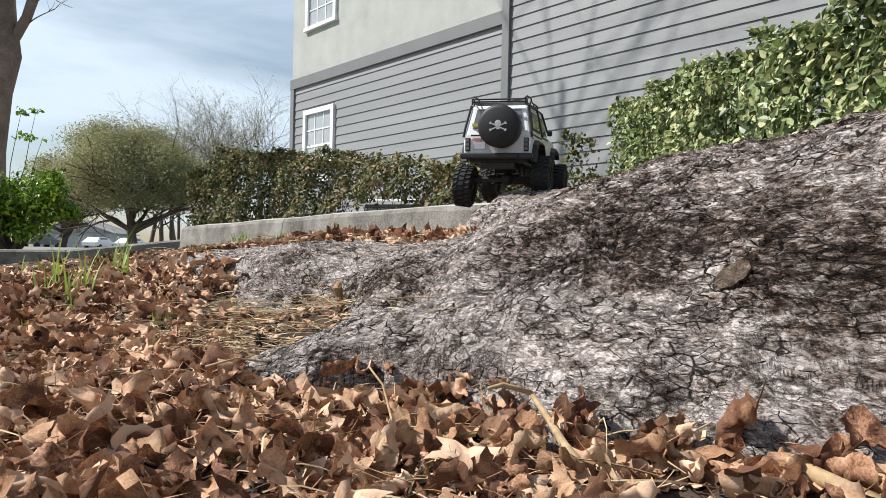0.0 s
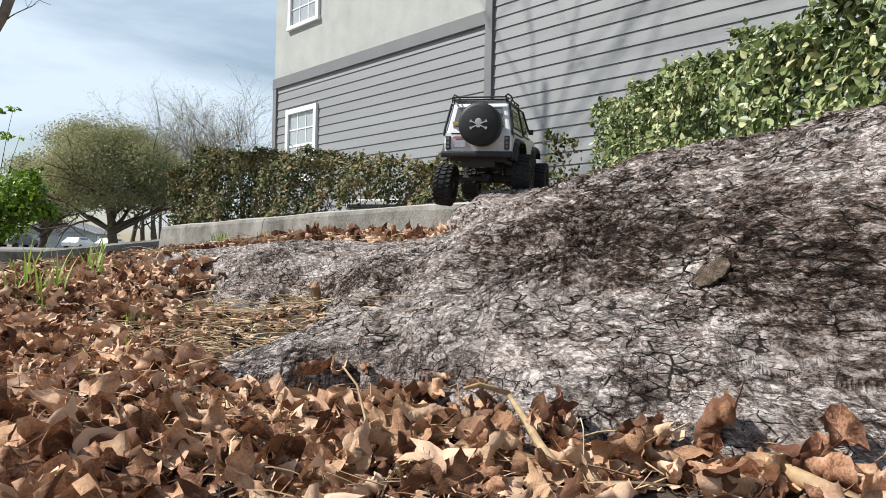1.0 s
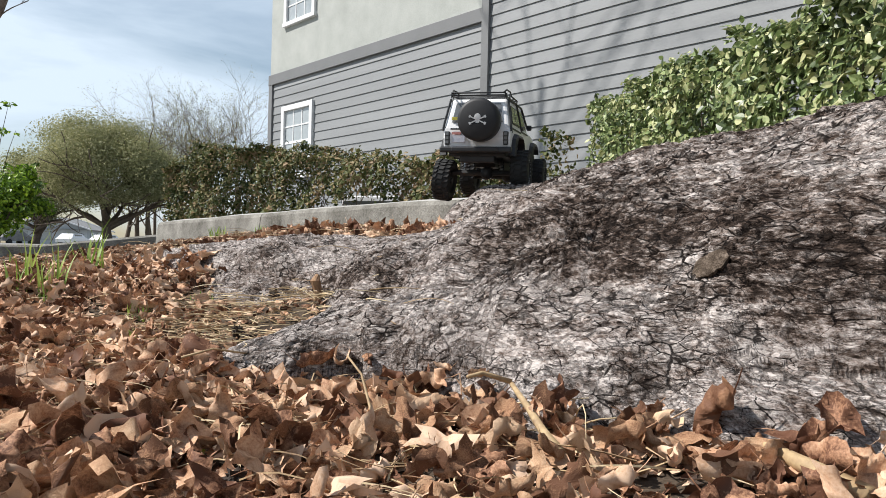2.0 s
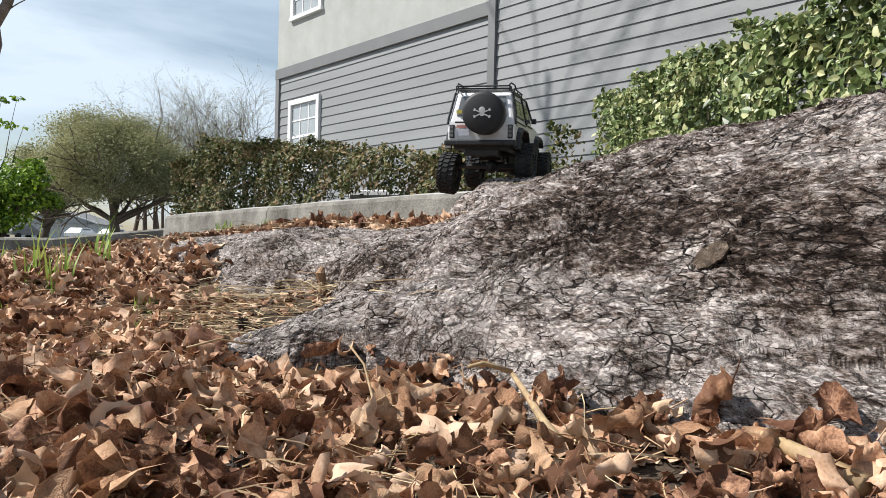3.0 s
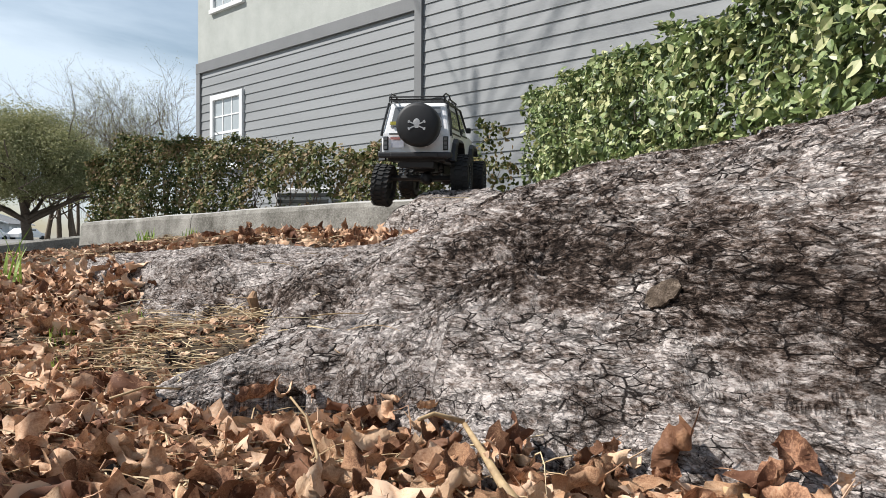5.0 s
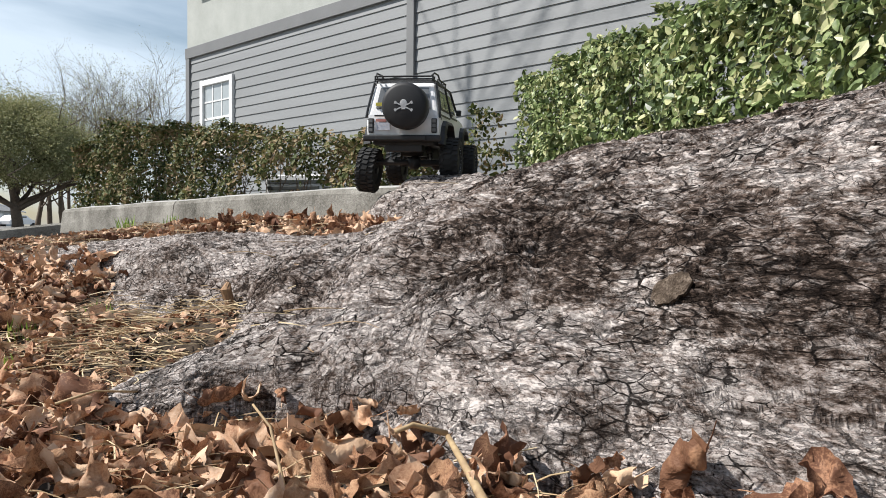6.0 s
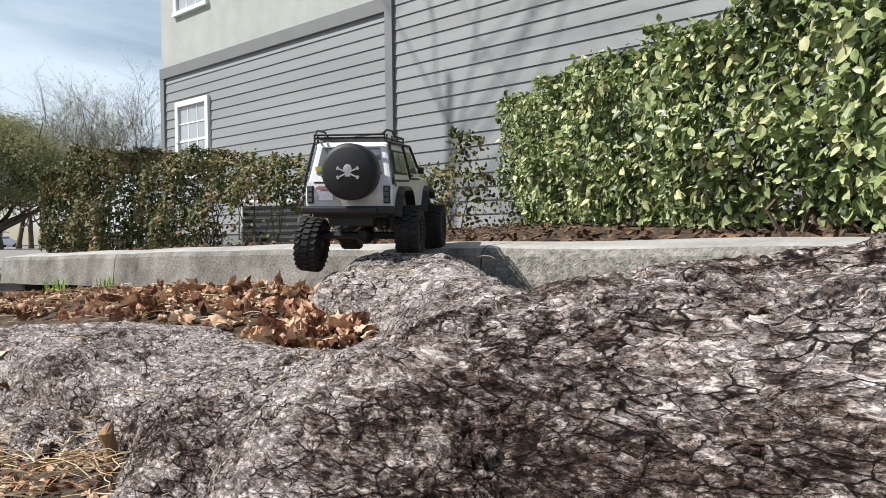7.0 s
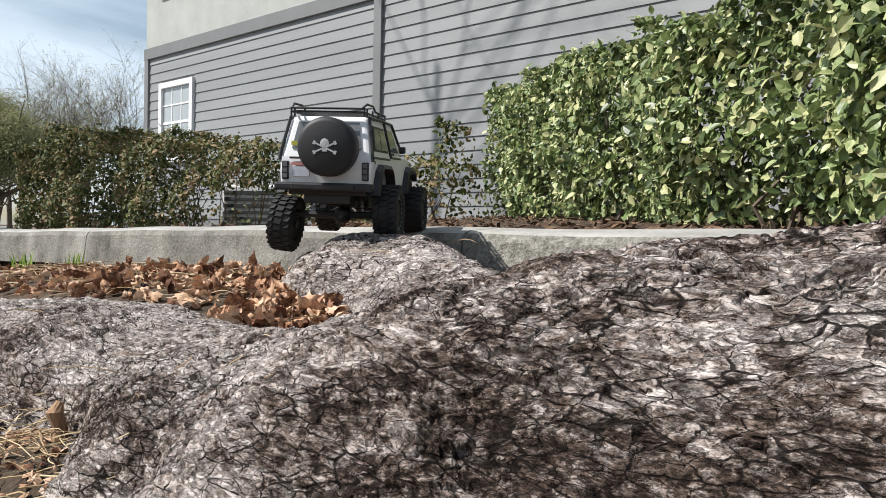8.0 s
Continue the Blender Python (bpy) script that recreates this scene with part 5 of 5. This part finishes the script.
    for x, s, drop in ((0.0, 1, -0.020), (0.0, -1, 0.006), (0.313, 1, 0.0), (0.313, -1, 0.0)):
        place = pose(x, s * 0.104, TYRE_R + drop, 6 * s if drop < 0 else 0, 12 * x * 40, 0 if s > 0 else 180)
        if first is None:
            hub = part("wheel", tube([(0, -0.022, 0), (0, 0.004, 0)], 0.008, 10), CAR_BLACK, car)
            part("tyre", tyre_me, RUBBER, hub, "knobbly black rubber tyre")
            part("rim", rim_me, STEEL_DARK, hub, "dark grey wheel rim")
            part("beadlock_ring", ring_me, CAR_BLACK, hub)
            part("bolt_circle", bolt_me, STEEL, hub, "bright steel bolt ring")
            tagged(hub.children[-1], kind="stuff")
            first = hub
            hub.matrix_basis = place
        else:
            copy_thing(first, place)
    return car


STICKER_YELLOW = shader("sticker_yellow", [(0.45, 0.40, 0.05), (0.60, 0.52, 0.08)], 60, 300, 0.5, 0.0)
STICKER_PALE = shader("sticker_pale", [(0.42, 0.45, 0.55), (0.62, 0.62, 0.66)], 90, 400, 0.5, 0.0)
STICKER_RED = shader("sticker_red", [(0.45, 0.18, 0.16), (0.55, 0.25, 0.22)], 60, 300, 0.5, 0.0)
EMBLEM = shader("emblem", [(0.38, 0.39, 0.40), (0.55, 0.55, 0.55)], 300, 900, 0.6, 0.0)
COVER = shader("vinyl_cover", [(0.006, 0.006, 0.007), (0.014, 0.014, 0.016)], 40, 400, 0.6, 0.1, distance=0.0005)
STEEL_DARK = shader("steel_dark", [(0.05, 0.05, 0.052), (0.11, 0.11, 0.112)], 60, 400, 0.38, 0.05, metal=0.7)
crawler(pose(1.130, 1.546, 0.268, 1.0, -4.0, 33.5))


# ---- bed behind the kerb, unit by the wall ----
def lay_mulch():
    rng = np.random.default_rng(12)
    soup = Soup()
    for _ in range(5200):
        x = 1.6 + 4.6 * rng.uniform() ** 1.3
        y = rng.uniform(0.1, 9.5)
        s = rng.uniform(0.012, 0.035)
        place = (x, y, float(ground_z(x, y)) + 0.004 + rng.uniform(0, 0.012))
        vs = np.array([(-s, -s * 0.3, 0), (s, -s * 0.25, 0.004), (s * 0.8, s * 0.3, 0), (-s * 0.9, s * 0.25, 0.003), (0, 0, s * 0.35)])
        soup.add(turned(vs, random_turn(rng, (0, 0, 1), 0.45), place), [(0, 1, 4), (1, 2, 4), (2, 3, 4), (3, 0, 4), (3, 2, 1, 0)])
    tagged(soup.build("mulch", MULCH), "brown bark mulch and crumbled leaves in the bed", "mulch", kind="stuff")


lay_mulch()
LOUVRE = shader("louvre_paint", [(0.03, 0.035, 0.034), (0.06, 0.066, 0.064)], 6, 60, 0.5, 0.05)
ac = thing("air_conditioner", "pale metal outdoor air conditioner unit with dark louvres", "air conditioner", pose(5.55, 7.9, float(ground_z(5.55, 7.9))))
part("case", box((-0.36, -0.36, 0.0), (0.36, 0.36, 0.78), 0.02), WHITE, ac, "pale painted metal case")
for k in range(9):
    part("louvre", box((-0.372, -0.33, 0.07 + 0.075 * k), (-0.355, 0.33, 0.115 + 0.075 * k), 0.004), LOUVRE, ac)
for k in range(9):
    part("louvre", box((-0.33, -0.372, 0.07 + 0.075 * k), (0.33, -0.355, 0.115 + 0.075 * k), 0.004), LOUVRE, ac)
ac.rotation_euler = (0, 0, radians(32))

# ---- road, low kerb and the far side ----
road = tagged(mesh_ob("road", [(-60, 7.2, 0.05), (1.5, 5.2, 0.06), (8, 5.3, 0.06), (8, 15, 0.06), (60, 110, 0.06), (-10, 150, 0.06), (-90, 60, 0.06)], [(0, 1, 2, 3, 4, 5, 6)], ASPHALT), "pale worn asphalt road", "road", kind="structure")
low_kerb = thing("low_kerb", "low dark concrete kerb edging the road", "kerb", kind="structure")
LK = [(1.52, 4.58), (0.9, 5.05), (-0.4, 5.6), (-2.4, 6.0), (-6.0, 6.6)]
for (xa, ya), (xb, yb) in zip(LK[:-1], LK[1:]):
    d = Vector((xb - xa, yb - ya, 0)).normalized()
    nrm = Vector((-d.y, d.x, 0))
    if nrm.y < 0:
        nrm = -nrm
    za, zb = (0.19 if xa > 1.4 else 0.10 if xa > 0.5 else 0.075), (0.10 if xb > 0.5 else 0.075)
    sect = [(0, -0.2), (0.008, -0.012), (0.02, 0), (0.13, 0.003), (0.14, -0.2)]
    vs = [tuple(Vector((x, y, z)) + nrm * a + Vector((0, 0, h))) for x, y, z in ((xa, ya, za), (xb - d.x * 0.004, yb - d.y * 0.004, zb)) for a, h in sect]
    fs = [(i, i + 1, 5 + i + 1, 5 + i) for i in range(4)] + [(0, 1, 2, 3, 4), (9, 8, 7, 6, 5)]
    mesh_ob("kerb_block", vs, fs, CONCRETE, low_kerb)


def leaf_cloud(rng, soup, centre, radii, count, size, shell=0.5, lobes=6):
    """Clumped leaves with gaps and an uneven outline."""
    d = rng.normal(0, 1, (lobes * 4, 3))
    d = d / np.linalg.norm(d, axis=1)[:, None] * rng.uniform(shell, 1.0, (lobes * 4, 1))
    rr = rng.uniform(0.22, 0.40, lobes * 4)
    pick = rng.integers(0, lobes * 4, count)
    q = rng.normal(0, 0.5, (count, 3))
    q /= np.maximum(1.0, np.linalg.norm(q, axis=1) / 1.1)[:, None]
    p = (d[pick] + q * rr[pick][:, None]) * np.array(radii) + np.array(centre)
    nrm = q + np.array((0, 0, 0.4)) + rng.normal(0, 0.5, (count, 3))
    nrm /= np.linalg.norm(nrm, axis=1)[:, None]
    u = np.cross(nrm, rng.normal(0, 1, (count, 3)))
    u /= np.linalg.norm(u, axis=1)[:, None]
    v = np.cross(nrm, u)
    s = size * rng.uniform(0.6, 1.3, (count, 1))
    tip, back, a, b = p + u * s * 0.5 - nrm * s * 0.06, p - u * s * 0.5, p + v * s * 0.28 + nrm * s * 0.08, p - v * s * 0.28 + nrm * s * 0.08
    quads = np.arange(count * 4).reshape(count, 4)
    soup.add(np.stack([back, a, tip, b], 1).reshape(-1, 3), np.concatenate([quads[:, [0, 1, 2]], quads[:, [0, 2, 3]]]).tolist())


def grow(rng, soup, p, d, length, radius, depth, gravity=0.0, split=3):
    """A limb that bends, tapers and forks."""
    pts, radii, q, dr = [Vector(p)], [radius], Vector(p), Vector(d).normalized()
    for k in range(5):
        dr = (dr + Vector(rng.normal(0, 0.12, 3)) + Vector((0, 0, gravity))).normalized()
        q = q + dr * length / 5
        pts.append(q.copy())
        radii.append(radius * (1 - 0.11 * (k + 1)))
    soup.add(*tube_arrays(pts, radii, 7 if radius > 0.03 else 5))
    tips = [q.copy()]
    if depth > 0:
        for k in range(split):
            at = pts[int(rng.integers(2, 6))]
            nd = (dr + Vector(rng.normal(0, 0.55, 3))).normalized()
            tips += grow(rng, soup, at, nd, length * rng.uniform(0.6, 0.85), radius * rng.uniform(0.4, 0.6), depth - 1, gravity, split)
    return tips


def bare_tree(name, label, place, stems, height, radius, depth, seed, material=GREY_WOOD, leaves=0, leaf_size=0.2, group="", split=3, lean=(0, 0)):
    rng = np.random.default_rng(seed)
    t = thing(name, label, "tree", pose(*place), group)
    trunk, limbs = Soup(), Soup()
    tips = []
    for k in range(stems):
        a = 6.283 * k / stems + 0.7
        d = Vector((0.22 * math.cos(a) * (stems > 1) + lean[0], 0.22 * math.sin(a) * (stems > 1) + lean[1], 1))
        base = Vector((0.10 * math.cos(a), 0.10 * math.sin(a), -0.1)) * (stems > 1) + Vector((0, 0, -0.05))
        sub = Soup()
        pts, radii, q, dr = [base], [radius * 1.25], base.copy(), d.normalized()
        for j in range(7):
            dr = (dr + Vector(rng.normal(0, 0.07, 3))).normalized()
            q = q + dr * height * 0.5 / 7
            pts.append(q.copy())
            radii.append(radius * (1 - 0.06 * j) * rng.uniform(0.93, 1.1))
        trunk.add(*tube_arrays(pts, radii, 10))
        for j in range(split + 2):
            p = pts[int(rng.integers(4, 8))]
            nd = Vector((rng.normal(0, 0.5) + lean[0], rng.normal(0, 0.5) + lean[1], rng.uniform(0.4, 1.0)))
            tips += grow(rng, limbs, p, nd, height * 0.34, radius * 0.36, depth, 0.03, split)
    trunk.build("trunk", material, t, True)
    tagged(limbs.build("branchwork", material, t, True), kind="stuff")
    if leaves:
        soup = Soup()
        shape = leaf_shape(1.0, 0.6, 0.15, 0.1, 1)
        for _ in range(leaves):
            p = tips[int(rng.integers(len(tips)))] + Vector(rng.normal(0, height * 0.02, 3))
            soup.add(turned(shape[0] * leaf_size * rng.uniform(0.5, 1.2), random_turn(rng, (0, 0, 1), 0.8), p), shape[1])
        tagged(soup.build("crown", CROWN_LEAF, t), kind="stuff")
    return t


def crown_tree(name, label, place, height, width, seed, count, leaf, material=CROWN_LEAF, skirt=0.25):
    rng = np.random.default_rng(seed)
    t = thing(name, label, "tree", pose(*place))
    wood = Soup()
    grow(rng, wood, (0, 0, -0.3), (0.05, 0, 1), height * 0.45, height * 0.045, 0)
    for k in range(9):
        a = k * 0.7 + rng.uniform(0, 0.5)
        grow(rng, wood, (0, 0, height * rng.uniform(0.12, 0.3)), (math.cos(a), math.sin(a), rng.uniform(0.5, 1.1)), height * 0.4, height * 0.02, 2, 0.02)
    wood.build("trunk", TWIG, t, True)
    soup = Soup()
    leaf_cloud(rng, soup, (0, 0, height * (0.5 + skirt / 2)), (width / 2, width / 2, height * (0.5 - skirt / 2)), count, leaf, 0.45, 26)
    tagged(soup.build("crown", material, t), kind="stuff")
    return t


def ahead(px, depth, z=0.0):
    """A place by bearing from the starting viewpoint: px across the view, -1 to 1."""
    f, r = (0.645, 0.764), (0.764, -0.645)
    k = px * 0.589 * depth
    return (-0.286 + f[0] * depth + r[0] * k, 0.113 + f[1] * depth + r[1] * k, z)


def road_tree():
    """The smooth barked tree at the roadside: thick stem, a forked limb and a bare crown."""
    rng = np.random.default_rng(3)
    base = Vector(ahead(-1.02, 9.0, 0.05))
    t = thing("tree", "bare smooth barked tree beside the road", "tree", Matrix.Translation(base))
    e, f = Vector((0.764, -0.645, 0)), Vector((0.645, 0.764, 0))

    def at(a, z, b=0.0):
        return e * a + f * b + Vector((0, 0, z))

    trunk = Soup()
    trunk.add(*tube_arrays([at(-0.08, -0.1), at(-0.06, 0.6), at(-0.05, 1.2), at(0.0, 1.9), at(0.05, 2.35), at(0.03, 2.8), at(0.02, 3.4), at(0.08, 6.2), at(0.06, 9.8)], [0.27, 0.20, 0.18, 0.19, 0.235, 0.19, 0.15, 0.075, 0.03], 12))
    trunk.add(*tube_arrays([at(-0.12, 1.6), at(-0.22, 2.6), at(-0.30, 3.8), at(-0.5, 5.4)], [0.12, 0.11, 0.07, 0.035], 9))
    trunk.build("trunk", GREY_WOOD, t, True)
    part("limb", tube([at(0.05, 2.15), at(0.20, 2.52), at(0.36, 2.80), at(0.43, 3.02), at(0.50, 3.5), at(0.9, 4.8)], [0.09, 0.066, 0.058, 0.062, 0.045, 0.03], 9), GREY_WOOD, t, "", True)
    twigs = Soup()
    for a, z in ((0.45, 2.98), (0.40, 2.75), (0.62, 3.6)):
        grow(rng, twigs, at(a, z), e * 0.6 + Vector((0, 0, 0.6)), 0.32, 0.009, 2, 0.0, 2)
    for z, d, ln in ((8.3, (0.1, -1.0, 0.40), 3.4), (8.5, (0.5, -0.8, 0.35), 3.0), (8.7, (-0.3, -0.8, 0.5), 3.4), (9.1, (0.2, 0.2, 1.0), 2.5), (8.6, (-0.8, -0.3, 0.7), 2.6), (8.9, (0.1, -1.0, 0.25), 4.0), (9.2, (0.4, 0.5, 0.6), 2.6)):
        grow(rng, twigs, at(0.06, z), Vector(d), ln, 0.015, 3, 0.07, 3)
    tagged(twigs.build("crown", GREY_WOOD, t, True), kind="stuff")


road_tree()
bush_rng = np.random.default_rng(21)
bx, by, bz = ahead(-0.97, 7.6, 0.05)
bush = thing("bush", "rounded bright green leafy bush beside the road", "bush", pose(bx, by, bz))
soup = Soup()
leaf_cloud(bush_rng, soup, (-0.06, 0.04, 0.52), (0.60, 0.60, 0.42), 11000, 0.055, 0.35, 9)
leaf_cloud(bush_rng, soup, (0.20, -0.12, 0.66), (0.30, 0.30, 0.20), 1600, 0.06, 0.4, 4)
leaf_cloud(bush_rng, soup, (0.10, -0.06, 1.43), (0.13, 0.13, 0.05), 46, 0.05, 0.4, 3)
leaf_cloud(bush_rng, soup, (0.14, -0.10, 1.17), (0.15, 0.15, 0.05), 60, 0.05, 0.4, 3)
tagged(soup.build("foliage", BUSH_LEAF, bush), kind="stuff")
twig = Soup()
branchy(bush_rng, (-0.1, 0.1, 0), [(0.16, -0.10, 1.44), (0.22, -0.15, 1.18), (0.05, 0.0, 1.46)], 0.008, twig)
branchy(bush_rng, (0, 0, 0), [(bush_rng.normal(0, 0.32), bush_rng.normal(0, 0.32), bush_rng.uniform(0.4, 0.9)) for _ in range(22)], 0.02, twig)
tagged(twig.build("branchwork", TWIG, bush), kind="stuff")

crown_tree("tree", "wide rounded tree with thin olive green spring leaves", ahead(-0.70, 46, 0.0), 7.6, 8.4, 31, 105000, 0.13, skirt=0.30)
crown_tree("tree", "smaller olive green tree far off", ahead(-0.86, 62, 0.0), 7.6, 6.0, 32, 22000, 0.2)
for k, (px, d, h) in enumerate(((-0.60, 60, 11.5), (-0.50, 56, 10.5), (-0.42, 62, 11.0), (-0.54, 66, 12))):
    bare_tree("tree", "far thin bare tree with sparse buds", ahead(px, d, 0.0), 2, h, 0.13, 3, 40 + k, TWIG, 9000, 0.085, "far bare trees", 4)
for k, px in enumerate((-0.66, -0.635, -0.61)):
    bare_tree("tree", "far bare trunk beside the road", ahead(px, 52, 0.0), 1, 5.0, 0.16, 2, 50 + k, TWIG, 250, 0.25, "far bare trees", 2)


def far_house(place, turn):
    h = thing("bungalow", "low grey bungalow with shallow gable roof", "house", pose(*place, 0, 0, turn))
    part("wall", box((-7, -5, 0), (7, 5, 2.5)), STUCCO_GREY, h)
    vs = [(-7.6, -5.6, 2.45), (7.6, -5.6, 2.45), (7.6, 5.6, 2.45), (-7.6, 5.6, 2.45), (-7.6, 0, 4.3), (7.6, 0, 4.3)]
    mesh_ob("roof", vs, [(0, 1, 5, 4), (2, 3, 4, 5), (3, 2, 1, 0)], ROOF_GREY, h)
    for x, s in ((-7.03, -1), (7.03, 1)):
        mesh_ob("gable", [(x, -5, 2.5), (x, 5, 2.5), (x, 0, 4.15)], [(0, 1, 2)], STUCCO_GREY, h)
        for k in (-1, 1):
            part("barge_board", tube([(x + 0.6 * s, k * 5.65, 2.45), (x + 0.6 * s, 0, 4.35)], 0.12, 4), WHITE, h)
    for y in (-3.2, 0.2, 3.2):
        part("window", box((-7.06, y - 0.7, 0.9), (-6.98, y + 0.7, 2.1)), GLASS, h)
    for x in (-4, 0, 4):
        part("window", box((x - 0.8, -5.06, 0.9), (x + 0.8, -4.98, 2.1)), GLASS, h)


STUCCO_GREY = shader("far_wall", [(0.42, 0.45, 0.47), (0.52, 0.55, 0.56)], 1, 10, 0.9, 0.1)
far_house(ahead(-0.80, 112, -0.3), 60)


def far_car(place, turn, material, label):
    c = thing("parked_car", label, "car", pose(*place, 0, 0, turn), "parked cars")
    prof = [(-2.2, 0.45), (-2.25, 0.85), (-1.9, 0.98), (-1.3, 1.45), (0.5, 1.48), (1.1, 1.0), (2.1, 0.85), (2.2, 0.45)]
    bm = bmesh.new()
    rows = [[bm.verts.new((x, s * (0.88 if z < 1.1 else 0.68), z)) for x, z in prof] for s in (-1, 1)]
    for r in rows:
        bm.faces.new(r)
    for i in range(len(prof)):
        j = (i + 1) % len(prof)
        bm.faces.new((rows[0][i], rows[0][j], rows[1][j], rows[1][i]))
    part("body", bm, material, c)
    bm = box((-1.15, -0.80, 1.02), (0.45, 0.80, 1.38), 0.05)
    part("window", bm, CAR_GLASS, c)
    for x in (-1.35, 1.35):
        for s in (-1, 1):
            w = part("wheel", lathe([(0.18, -0.1), (0.33, -0.1), (0.33, 0.1), (0.18, 0.1)], 18), RUBBER, c)
            w.location = (x, s * 0.80, 0.33)


far_car(ahead(-0.775, 88, -0.15), 45, CAR_WHITE, "white car parked by the far house")
far_car(ahead(-0.905, 80, -0.15), 30, ROOF_GREY, "dark grey car parked across the road")
far_car(ahead(-0.70, 92, -0.15), 30, CAR_WHITE, "pale car parked under the far tree")

# the big tree's own trunk, beyond the roots
trunk_rng = np.random.default_rng(77)
wood = Soup()
pts = [Vector((0.95, -0.9, 0.0)), Vector((0.96, -0.92, 0.6)), Vector((0.97, -0.96, 1.4)), Vector((0.92, -1.05, 2.6)), Vector((0.95, -1.2, 4.2))]
wood.add(*tube_arrays(pts, [0.62, 0.48, 0.40, 0.35, 0.28], 20))
for k in range(6):
    grow(trunk_rng, wood, (0.95, -1.15, 3.0 + 0.25 * k), (math.cos(k * 1.1 - 2.4), math.sin(k * 1.1 - 2.4), 0.7), 2.6, 0.12, 2, 0.02, 2)
tr = wood.build("trunk", TRUNK_BARK, tree, True)
tr.matrix_parent_inverse = tree.matrix_world.inverted()
